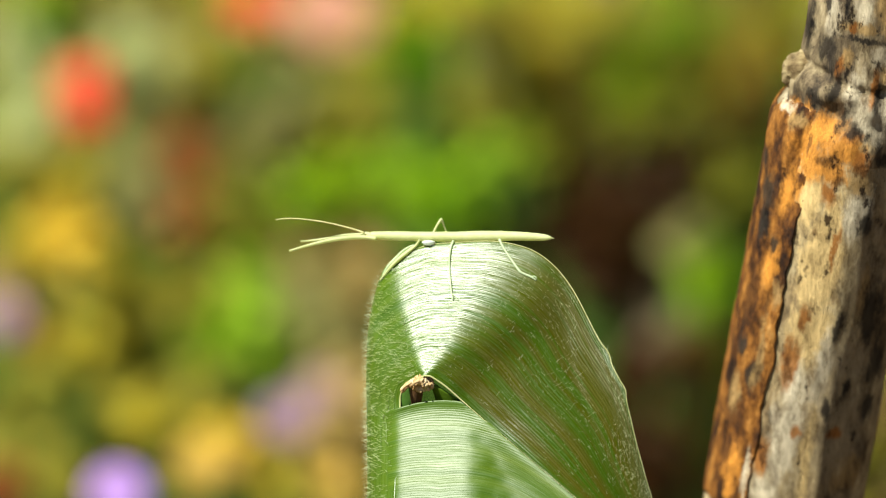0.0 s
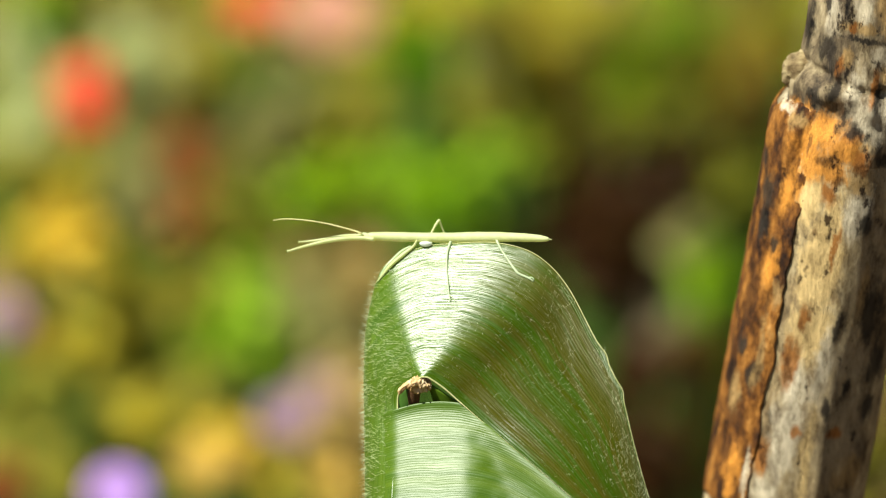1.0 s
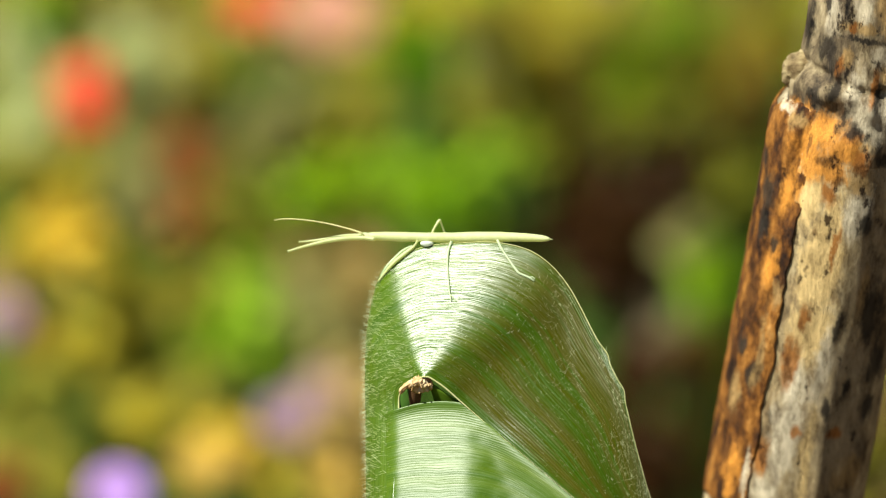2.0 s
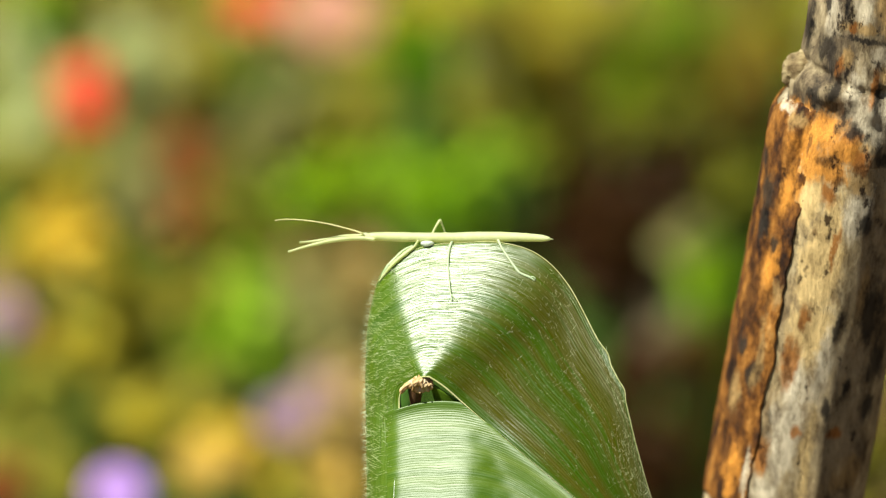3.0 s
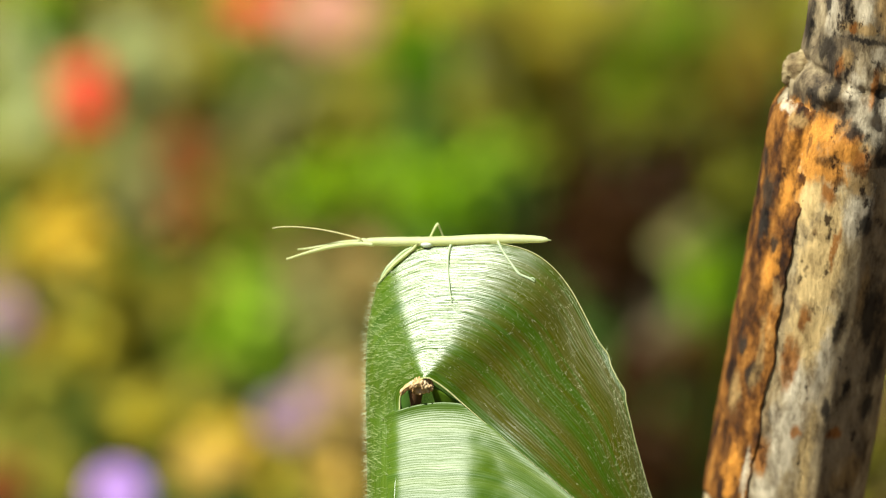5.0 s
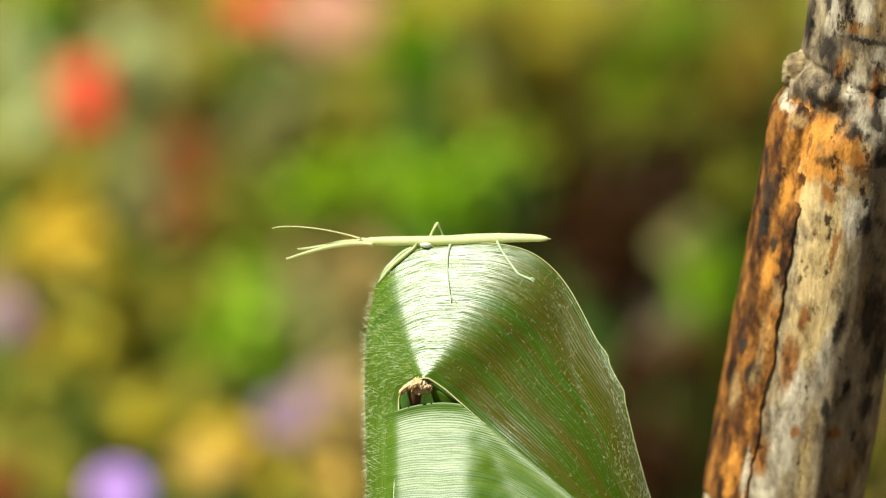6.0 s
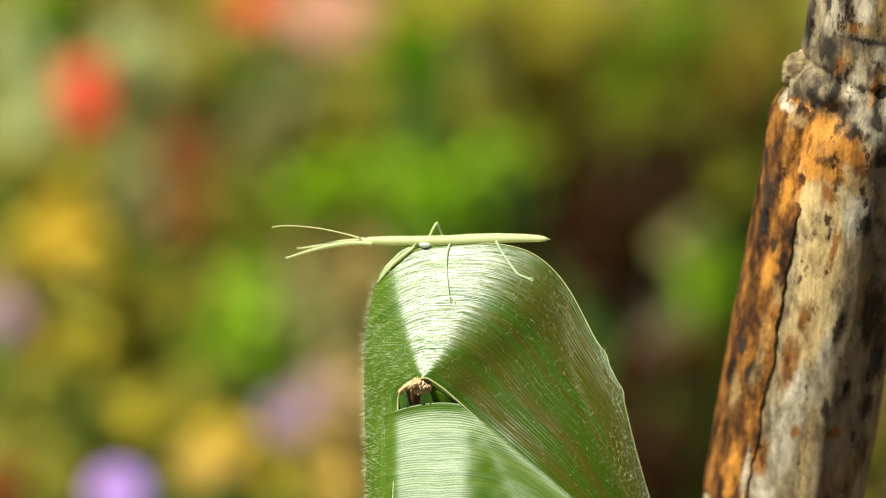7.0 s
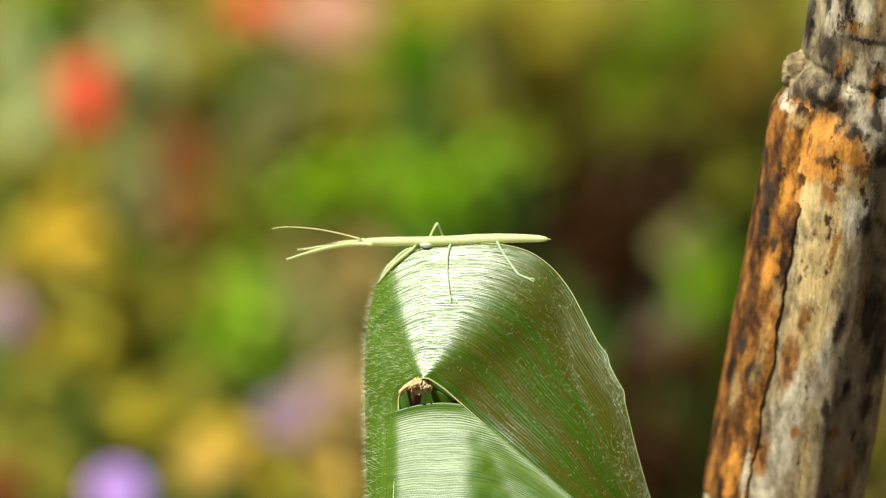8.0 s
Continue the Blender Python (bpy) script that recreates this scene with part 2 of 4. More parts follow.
# patches on the bare wood: line of sight to the middle, half width and half height, in UNITs
WOOD_LOW = ((CREAM, 0.95, [(1418, 352, 30, 46), (1440, 470, 46, 110), (1425, 590, 40, 70), (1426, 790, 13, 130), (1462, 385, 26, 60)]),
            (CHALK, 0.9, [(1500, 385, 30, 48), (1384, 770, 30, 100), (1350, 866, 30, 30), (1400, 690, 24, 60), (1446, 660, 20, 70)]),
            (ASH, 0.8, [(1532, 470, 34, 90), (1482, 750, 56, 130), (1500, 640, 40, 60)]),
            (TAWNY, 0.85, [(1505, 330, 34, 22), (1518, 520, 14, 50), (1500, 840, 26, 30)]))
WOOD_MARKS = ((RUSTY, 0.9, [(1390, 640, 18, 48), (1345, 806, 18, 34), (1464, 440, 6, 50), (1405, 762, 9, 13), (1476, 768, 15, 11), (1418, 560, 9, 26)]),
              (STAIN_SHADE, 0.92, [(1517, 402, 12, 24), (1534, 556, 24, 60), (1478, 578, 9, 34), (1456, 720, 9, 26), (1490, 690, 8, 20), (1548, 640, 16, 50), (1532, 720, 12, 30)]),
              (UMBER, 0.7, [(1427, 412, 8, 9), (1462, 350, 16, 10), (1384, 664, 10, 12)]))
WOOD_TOP = ((CHALK, 0.65, [(1455, 40, 16, 40), (1505, 26, 20, 34), (1536, 112, 18, 22), (1492, 170, 20, 44), (1522, 222, 36, 40), (1556, 190, 16, 40)]),
            (TAWNY, 0.85, [(1500, 62, 56, 10), (1480, 112, 15, 18), (1545, 20, 22, 50), (1542, 145, 14, 16), (1498, 268, 28, 14)]),
            (RUSTY, 0.9, [(1527, 160, 10, 34), (1466, 130, 8, 22), (1484, 60, 9, 12)]),
            # near-black at the neck's left paints the shaded crevice beside the knot
            (STAIN_SHADE, 0.95, [(1446, 90, 20, 28), (1420, 48, 11, 46), (1481, 16, 7, 30), (1505, 82, 56, 6), (1463, 160, 9, 24), (1434, 176, 18, 15)]))
WOOD_SHOULDER = ((AMBER, 0.95, [(1400, 215, 40, 30), (1440, 238, 44, 34), (1478, 270, 34, 30), (1425, 290, 40, 40), (1395, 330, 22, 40), (1460, 310, 30, 24)]),
                 (RUSTY, 0.9, [(1452, 345, 16, 26), (1505, 290, 18, 20), (1375, 260, 14, 50), (1488, 246, 22, 10), (1386, 400, 12, 40)]),
                 (UMBER, 0.75, [(1440, 288, 20, 8), (1500, 306, 14, 10), (1415, 262, 8, 18), (1470, 326, 10, 12)]),
                 (CHALK, 0.8, [(1386, 186, 16, 10), (1408, 205, 10, 10)]),
                 (ASH, 0.85, [(1548, 318, 26, 44), (1556, 262, 18, 24)]), (STAIN_SHADE, 0.9, [(1550, 288, 20, 14)]),
                 (CREAM, 0.9, [(1418, 352, 16, 26)]))
WOOD_BAND = ((STAIN_SHADE, 0.92, [(1474, 214, 10, 26), (1492, 240, 16, 12), (1448, 20, 8, 18), (1512, 250, 12, 10), (1533, 178, 7, 22)]),
             (UMBER, 0.6, [(1470, 196, 14, 20), (1526, 306, 20, 10)]))
BARK_PATCHES = ((AMBER, 0.9, [(1436, 240, 36, 26), (1410, 275, 24, 30), (1452, 300, 26, 16), (1385, 340, 12, 40), (1360, 470, 12, 40), (1300, 840, 14, 50)]),
                (CHALK, 0.8, [(1386, 188, 15, 10), (1322, 840, 7, 44)]),
                (STAIN_SHADE, 0.92, [(1352, 278, 9, 20), (1354, 338, 14, 40), (1350, 396, 11, 24), (1318, 610, 7, 20), (1332, 662, 14, 30), (1362, 436, 6, 20)]),
                (UMBER, 0.8, [(1440, 288, 20, 9), (1452, 348, 16, 24), (1330, 520, 9, 50), (1300, 730, 16, 24), (1355, 540, 8, 30), (1290, 800, 10, 20), (1480, 285, 12, 16)]),
                (TAWNY, 0.75, [(1345, 620, 9, 70), (1305, 690, 12, 40), (1370, 520, 8, 24), (1400, 215, 16, 14)]))


def add_patches(nodes, links, last, co, groups):
    """Ragged patches of other colours over the colour so far."""
    uv = nodes.new("ShaderNodeUVMap")
    warp = noise_node(nodes, links, co, 1.0, 6.0, 0.7, (330, 330, 190))
    shift = nodes.new("ShaderNodeVectorMath")
    shift.operation = "MULTIPLY_ADD"
    shift.inputs[1].default_value = (0.050, 0.0058, 0)
    links.new(warp.outputs["Color"], shift.inputs[0])
    links.new(uv.outputs[0], shift.inputs[2])
    rag = noise_node(nodes, links, co, 1.0, 9.0, 0.78, (520, 520, 230))
    for colour, strength, rows in groups:
        total = None
        for a, b, ha, hb in rows:
            ang, rel = on_stake(a, b)
            hu = ha / (2 * math.pi * 140 * max(0.35, math.sin(ang)))
            hv = hb / AXIS.dot(UP) * UNIT * STAKE_K / STAKE_LEN
            u0, v0 = ang / (2 * math.pi) + 0.025, (Z0 + rel * UNIT * STAKE_K) / STAKE_LEN + 0.0029
            mp = nodes.new("ShaderNodeMapping")
            mp.inputs["Location"].default_value = (-u0 / hu, -v0 / hv, 0)
            mp.inputs["Scale"].default_value = (1 / hu, 1 / hv, 0)
            links.new(shift.outputs[0], mp.inputs[0])
            ln = nodes.new("ShaderNodeVectorMath")
            ln.operation = "LENGTH"
            links.new(mp.outputs[0], ln.inputs[0])
            mr = nodes.new("ShaderNodeMapRange")
            mr.interpolation_type = "SMOOTHSTEP"
            for k, value in enumerate((1.75, 2.55, strength, 0.0), 1):
                mr.inputs[k].default_value = value
            frayed = nodes.new("ShaderNodeMath")
            frayed.operation = "MULTIPLY_ADD"
            frayed.inputs[1].default_value = 2.6
            links.new(rag.outputs["Fac"], frayed.inputs[0])
            links.new(ln.outputs["Value"], frayed.inputs[2])
            links.new(frayed.outputs[0], mr.inputs[0])
            if total is None:
                total = mr.outputs[0]
            else:
                mx = nodes.new("ShaderNodeMath")
                mx.operation = "MAXIMUM"
                links.new(total, mx.inputs[0])
                links.new(mr.outputs[0], mx.inputs[1])
                total = mx.outputs[0]
        mix = nodes.new("ShaderNodeMix")
        mix.data_type = "RGBA"
        mix.inputs[7].default_value = (*colour, 1)
        links.new(total, mix.inputs[0])
        links.new(last, mix.inputs[6])
        last = mix.outputs[2]
    return last


def multiplied(nodes, links, last, other):
    mx = nodes.new("ShaderNodeMix")
    mx.data_type, mx.blend_type = "RGBA", "MULTIPLY"
    mx.inputs[0].default_value = 1.0
    links.new(last, mx.inputs[6])
    links.new(other, mx.inputs[7])
    return mx.outputs[2]


def stake_surface(name, stops, patches, big_scale, grain_scale, fleck_low, relief):
    """Old wood or bark: wandering colour, ragged patches, streaked grain and dark flecks."""
    m, nodes, links, b = material(name, 0.75, 0.2)
    co = nodes.new("ShaderNodeTexCoord").outputs["Object"]
    big = noise_node(nodes, links, co, 1.0, 7.0, 0.66, big_scale)
    c = ramp(nodes, stops)
    links.new(big.outputs["Fac"], c.inputs[0])
    last = c.outputs[0]
    for groups in patches:
        last = add_patches(nodes, links, last, co, groups)
    grain = noise_node(nodes, links, co, 1.0, 8.0, 0.75, grain_scale)
    g = ramp(nodes, [(0.34, (0.30, 0.26, 0.23)), (0.47, (0.92, 0.9, 0.87)), (0.62, (1.35, 1.35, 1.35))])
    links.new(grain.outputs["Fac"], g.inputs[0])
    last = multiplied(nodes, links, last, g.outputs[0])
    fleck = noise_node(nodes, links, co, 1.0, 6.0, 0.7, (grain_scale[0] * 0.8, grain_scale[1] * 0.8, grain_scale[2] * 1.2))
    k = ramp(nodes, [(fleck_low, (0.12, 0.10, 0.09)), (fleck_low + 0.07, (1, 1, 1))])
    links.new(fleck.outputs["Fac"], k.inputs[0])
    last = multiplied(nodes, links, last, k.outputs[0])
    links.new(last, b.inputs["Base Color"])
    bp = nodes.new("ShaderNodeBump")
    bp.inputs["Strength"].default_value, bp.inputs["Distance"].default_value = 0.8, relief
    links.new(grain.outputs["Fac"], bp.inputs["Height"])
    links.new(bp.outputs[0], b.inputs["Normal"])
    return m


WOOD_STOPS = [(0.34, (0.055, 0.038, 0.022)), (0.43, (0.20, 0.14, 0.075)), (0.54, (0.37, 0.28, 0.155)), (0.66, (0.52, 0.42, 0.26))]
M_WOOD = stake_surface("weathered_wood", WOOD_STOPS, (WOOD_LOW, WOOD_MARKS, WOOD_SHOULDER), (150, 150, 70), (420, 420, 150), 0.345, 0.0011)
NECK_STOPS = [(0.36, (0.035, 0.026, 0.018)), (0.45, (0.13, 0.095, 0.058)), (0.55, (0.27, 0.21, 0.125)), (0.67, (0.42, 0.35, 0.24))]
M_NECK = stake_surface("weathered_neck_wood", NECK_STOPS, (WOOD_TOP, WOOD_SHOULDER, WOOD_BAND), (150, 150, 70), (420, 420, 150), 0.36, 0.0011)
M_BARK = stake_surface("orange_bark", [(0.38, (0.018, 0.007, 0.003)), (0.45, (0.075, 0.027, 0.006)), (0.53, (0.20, 0.078, 0.014)), (0.62, (0.33, 0.145, 0.032)), (0.73, (0.50, 0.29, 0.10))],
                       (BARK_PATCHES,), (190, 190, 110), (300, 300, 190), 0.33, 0.0008)
M_KNOT = mottled("knot_wood", [(0.34, (0.06, 0.04, 0.02)), (0.44, (0.18, 0.13, 0.065)), (0.55, (0.32, 0.25, 0.13)), (0.68, (0.44, 0.36, 0.24))], 170, 0.8, 0.2, 0.8, 0.001, 4.0, blotch=(210, 210, 120))
M_FLAP = mottled("leaf_flap", [(0.3, (0.10, 0.20, 0.01)), (0.7, (0.17, 0.30, 0.02))], 300, 0.5, translucent=0.5)
M_SOIL = mottled("garden_soil", [(0.3, (0.04, 0.022, 0.006)), (0.55, (0.09, 0.052, 0.016)), (0.75, (0.15, 0.1, 0.045))], 14, 0.95, 0.1, 0.8, 0.02, 5.0)


def foliage(name, dark, light, gain=1.13):
    dark, light = (tuple(min(0.9, c * gain) for c in k) for k in (dark, light))
    mid = tuple((a + b) / 2 for a, b in zip(dark, light))
    return mottled(name, [(0.25, dark), (0.5, mid), (0.75, light)], 18, 0.55, 0.15, 0.2, 0.001, 8.0, 0.5, 0.32)


M_GREEN = foliage("green_foliage", (0.15, 0.26, 0.004), (0.30, 0.46, 0.01))
M_DEEP = foliage("deep_green_foliage", (0.08, 0.18, 0.003), (0.16, 0.31, 0.006))
M_OLIVE = foliage("olive_foliage", (0.20, 0.18, 0.018), (0.40, 0.36, 0.05))
M_YELLOW = foliage("yellowing_foliage", (0.31, 0.25, 0.014), (0.57, 0.47, 0.05))
M_RUST = foliage("rusty_foliage", (0.26, 0.075, 0.02), (0.46, 0.15, 0.045))
M_PALE = foliage("pale_foliage", (0.34, 0.36, 0.13), (0.60, 0.62, 0.28))
# near-black brown that puts the shade over bare soil into leaf colour
M_SHADED_SOIL = foliage("shaded_soil_brown", (0.040, 0.015, 0.003), (0.090, 0.034, 0.007), 0.75)
M_TAN = foliage("tan_dry_leaf", (0.34, 0.23, 0.07), (0.55, 0.40, 0.15))
M_DRY = foliage("dry_stalks", (0.13, 0.10, 0.05), (0.28, 0.22, 0.13))
M_RED = foliage("red_petal", (0.62, 0.015, 0.012), (0.85, 0.05, 0.04), 1.0)
M_SALMON = foliage("salmon_petal", (0.46, 0.21, 0.14), (0.66, 0.34, 0.25), 1.0)
M_VIOLET = foliage("violet_petal", (0.50, 0.26, 0.80), (0.72, 0.46, 0.95), 1.0)
M_LILAC = foliage("lilac_petal", (0.28, 0.165, 0.26), (0.44, 0.28, 0.41), 1.0)
M_MAUVE = foliage("mauve_petal", (0.34, 0.20, 0.20), (0.50, 0.32, 0.33), 1.0)
M_ORANGE = foliage("orange_petal", (0.47, 0.29, 0.045), (0.62, 0.41, 0.09), 1.0)
M_LIME = foliage("lime_foliage", (0.18, 0.30, 0.012), (0.31, 0.47, 0.028))
M_KHAKI = foliage("dark_olive_foliage", (0.11, 0.115, 0.008), (0.22, 0.22, 0.018))
M_MOSS = foliage("greyish_foliage", (0.21, 0.20, 0.065), (0.36, 0.33, 0.12))
M_GOLD = foliage("golden_foliage", (0.55, 0.38, 0.035), (0.80, 0.58, 0.07))
M_BROWN = foliage("golden_brown_foliage", (0.17, 0.095, 0.010), (0.31, 0.18, 0.02))
# second, lighter brown for the same shaded soil
M_SHADED_UMBER = foliage("shaded_soil_umber", (0.06, 0.035, 0.006), (0.13, 0.075, 0.012), 0.9)
M_HEART = mottled("flower_heart", [(0.3, (0.4, 0.24, 0.02)), (0.7, (0.6, 0.42, 0.05))], 200, 0.8)

# ---- ground ----
bm = bmesh.new()
for i in range(41):
    for j in range(41):
        a, b = ((i - 20) / 20) ** 5 * 300 + (i - 20) * 0.12, ((j - 20) / 20) ** 5 * 300 + (j - 20) * 0.12 + 1.7
        dz = 0.03 * noise.noise(Vector((a * 1.7, b * 1.7, 0))) if abs(i - 20) < 19 and abs(j - 20) < 19 else 0
        bm.verts.new((a, b, dz - 0.02))
bm.verts.ensure_lookup_table()
for i in range(40):
    for j in range(40):
        bm.faces.new([bm.verts[k] for k in (i * 41 + j, (i + 1) * 41 + j, (i + 1) * 41 + j + 1, i * 41 + j + 1)])
me = bpy.data.meshes.new("ground")
bm.to_mesh(me)
bm.free()
me.materials.append(M_SOIL)
me.shade_smooth()
tagged(new("ground", me), "dark brown crumbly soil of a flower bed", "soil", kind="structure")

# ---- folded leaf ----
NEAR = [(690, 960, 135), (697, 830, 77), (703, 735, 34), (706, 697, 33), (724, 682, 52), (736, 674, 67), (746, 668, 76), (752, 668, 76),
        (760, 670, 76), (785, 687, 76), (815, 713, 76), (860, 752, 93), (905, 790, 119), (950, 829, 145), (1005, 875, 176), (1075, 935, 212), (1150, 1000, 222)]
BELLY = [(614, 960, 4), (614, 830, -14), (612, 735, -22), (610, 640, -20), (618, 560, -36), (660, 520, -46), (735, 510, -6), (800, 505, 12),
         (860, 508, 36), (925, 530, 48), (990, 575, 56), (1030, 640, 74), (1065, 705, 85), (1092, 770, 93), (1120, 850, 102), (1150, 930, 112), (1180, 1000, 122)]
FAR = [(668, 960, -70), (664, 830, -75), (662, 735, -90), (662, 640, -120), (664, 545, -100), (676, 476, -66), (740, 440, -40), (812, 431, -20),
       (885, 431, 8), (950, 452, 22), (1005, 507, 34), (1052, 593, 40), (1077, 642, 47), (1101, 694, 56), (1125, 790, 70), (1152, 885, 82), (1190, 985, 95)]


def ramp01(x, lo, hi):
    f = min(1.0, max(0.0, (x - lo) / (hi - lo)))
    return f * f * (3 - 2 * f)


def along_keys(keys, x):
    if x <= keys[0][0]:
        return keys[0][1]
    for (x0, y0), (x1, y1) in zip(keys, keys[1:]):
        if x <= x1:
            return y0 + (y1 - y0) * (x - x0) / (x1 - x0)
    return keys[-1][1]


def cone(x, y):
    """The dome's middle is a shallow cone about the crease, nearly flat across a fan of rays."""
    dx, dy = x - 748, 668 - y
    rho = math.hypot(dx, dy) + 1e-6
    turn = max(0.0, abs(math.atan2(dy, dx) - radians(82)) - radians(20))
    return 76 + 0.320 * dx - 0.480 * dy - rho * 0.36 * min(turn, 1.6) ** 2


# the margin beyond this line turns back up towards the eye
def crease(y):
    return 988 + 0.00062 * max(0.0, y - 480) ** 2 + 0.055 * max(0.0, y - 480)


CURL = 1.0


def upper_lobe(u, v, bare=False):
    n, c, f = spline(NEAR, u), spline(BELLY, u), spline(FAR, u)
    s0, s1 = (c - n).length, (f - c).length    # even spacing of the veins
    v = (-s0 + math.sqrt(s0 * s0 + (s1 * s1 - s0 * s0) * v)) / (s1 - s0) if abs(s1 - s0) > 1e-3 else v
    p = n * (1 - v) ** 2 + c * (2 * v * (1 - v)) + f * v * v
    w = ramp01(16 * u, 4.3, 5.6) * (1 - ramp01(16 * u, 9.0, 12.0)) * ramp01(math.atan2(668 - p.y, p.x - 748), 0.1, 0.75)
    p.z = p.z * (1 - w) + cone(p.x, p.y) * w
    curl = CURL * ramp01(u, 0.55, 0.70) * math.log1p(math.exp(min(60.0, (p.x - crease(p.y)) / 5))) * 5
    p.z += curl
    if bare:
        return p
    wave = (5 * math.exp(-((p.y - 627) / 15) ** 2) + 4 * math.exp(-((p.y - 692) / 13) ** 2) - 2) * max(0, v - 0.85) / 0.15 * max(0, min(1, (u - 0.6) / 0.05))
    return sp(p.x + wave, p.y, p.z)


def soft(x, r):
    """Nought below zero, x above it, rounded over r."""
    return math.log1p(math.exp(min(60.0, x / r))) * r


def lower_lobe(u, v):
    """The front fold under the lobe: a half-tube that starts at its open rim, a shallow valley, and a roll along the diagonal rim."""
    x = 676 + u * 360 + v * 40 * (u - 0.3)
    rim = 712 + 0.0022 * (x - 775) ** 2 + (x - 700) * -0.02
    y = rim + v * (270 - 0.25 * abs(x - 775))
    wavy = 9 * noise.noise(Vector((x / 70, y / 60, 3))) + 4 * noise.noise(Vector((x / 30, y / 22, 8)))
    s = (y - 713 - 0.853 * (x - 815)) / 1.31          # off the diagonal rim
    w = 27.0 + 0.32 * (x - 700) + 0.44 * (y - 715) - 1.4 * soft(694 - x, 4)
    w -= 0.62 * soft(x - 838 - wavy, 11) - 0.64 * soft(x - 846 - wavy - 0.30 * max(0.0, y - 735), 11)
    rest = 66 + 0.56 * (x - 815) + 0.48 * s           # level with the lobe's rim
    near = math.exp(-(max(0.0, s) / 26) ** 2) * ramp01(x, 800, 850)
    w = w * (1 - near) + rest * near
    w += 0.05 * wavy + 9.0 * math.exp(-max(0.0, y - rim) / 12)
    w -= 3.0 * soft(-s - 5, 3)
    return sp(x, y, w)


BASE = sp(840, 960, -10)
BASE.z = 0.0
plant = thing("leafy_plant", BASE, "broad green hairy leaf folded over on its stalk", "plant")
bm = bmesh.new()
sheet(bm, upper_lobe, 170, 84)
blade = part("leaf_blade", bm, M_BLADE, plant, "green hairy leaf blade bent into a dome")
md = blade.modifiers.new("thickness", "SOLIDIFY")
md.thickness, md.offset = 0.00025, -1
bm = bmesh.new()
sheet(bm, lower_lobe, 90, 60)
fold = part("leaf_fold", bm, M_FOLD, plant, "lower fold of the blade with silky gloss")
md = fold.modifiers.new("thickness", "SOLIDIFY")
md.thickness, md.offset = 0.00025, -1

bm = bmesh.new()
tube(bm, [upper_lobe(0.12 + 0.84 * i / 160, 0.0) for i in range(161)], [UNIT * (1.6 - 1.35 * ramp01(i, 86, 112)) for i in range(161)], 6)
part("near_margin", bm, M_MARGIN, plant, "pale dry rim of the leaf")
bm = bmesh.new()
tube(bm, [upper_lobe(0.32 + 0.66 * i / 200, 1.0) for i in range(201)], 0.7 * UNIT, 6)
part("far_margin", bm, M_MARGIN, plant, "pale thin rim of the leaf")


def flap(name, corners, bulge, mat, label="dark inner side of the leaf"):
    """A curled bit of the blade's inner side."""
    a, b, c, d = (Vector(k) for k in corners)
    bm = bmesh.new()
    sheet(bm, lambda u, v: sp(*((a * (1 - u) + b * u) * (1 - v) + (d * (1 - u) + c * u) * v + Vector((0, 0, bulge * math.sin(math.pi * u))))), 12, 8)
    ob = part(name, bm, mat, plant, label)
    md = ob.modifiers.new("thickness", "SOLIDIFY")
    md.thickness = 0.0003


flap("inner_flap", [(706, 692, 30), (738, 678, 56), (735, 745, 12), (704, 745, 14)], 6, M_INNER)
flap("inner_flap", [(758, 676, 60), (818, 716, 50), (812, 735, 38), (772, 722, 30)], 8, M_FLAP)
# withered frill at the crease
# arched upper edge, ragged lower lip; depth and crumpling of each scrap
SCRAPS = ((((704, 693), (716, 678), (732, 668), (741, 663)), ((706, 699), (718, 690), (733, 688), (744, 686)), 56, 3.0),
          (((731, 668), (741, 662), (752, 664), (764, 679)), ((726, 693), (741, 697), (754, 693), (762, 690)), 63, 4.5),
          (((726, 676), (738, 668), (748, 670), (758, 681)), ((728, 688), (738, 683), (747, 688), (757, 686)), 70, 3.5))
for k, (top, lip, w0, amount) in enumerate(SCRAPS):
    def frill(u, v, top=top, lip=lip, w0=w0, amount=amount, k=k):
        p = spline([(*q, 0) for q in top], u) * (1 - v) + spline([(*q, 0) for q in lip], u) * v
        p.y += 3.5 * v * noise.noise(Vector((u * 5, k, 1))) + 2.0 * noise.noise(Vector((u * 9, v * 2, k + 5)))
        p.x += 2.5 * noise.noise(Vector((u * 4, v * 3, k + 9)))
        crease = amount * (1.2 * noise.noise(Vector((u * 5, v * 1.6, k * 4))) + 0.7 * noise.noise(Vector((u * 11, v * 4, k * 4 + 1))))
        return sp(p.x, p.y, w0 + crease + 5 * math.sin(math.pi * v))
    bm = bmesh.new()
    sheet(bm, frill, 40, 16)
    ob = part("withered_frill", bm, M_WITHER, plant, "pale brown withered crumpled bit of leaf")
    md = ob.modifiers.new("thickness", "SOLIDIFY")
    md.thickness, md.offset = 0.00016, 0
flap("dried_rib", [(724, 688, 52), (744, 688, 56), (738, 726, 26), (722, 724, 26)], 5, M_RIB, "dark brown dried rib inside the fold")
bm = bmesh.new()
stalk_top = sp(840, 905, -8)
tube(bm, smooth_path([BASE + Vector((0, 0, -0.02)), BASE * 0.5 + stalk_top * 0.5 + Vector((0.006, 0.004, 0)), stalk_top], 24), [0.009 - 0.003 * i / 23 for i in range(24)], 14)
part("stalk", bm, M_STEM, plant, "upright green stalk")

# soft hairs on the blade
bm = bmesh.new()
rnd = random.Random(11)


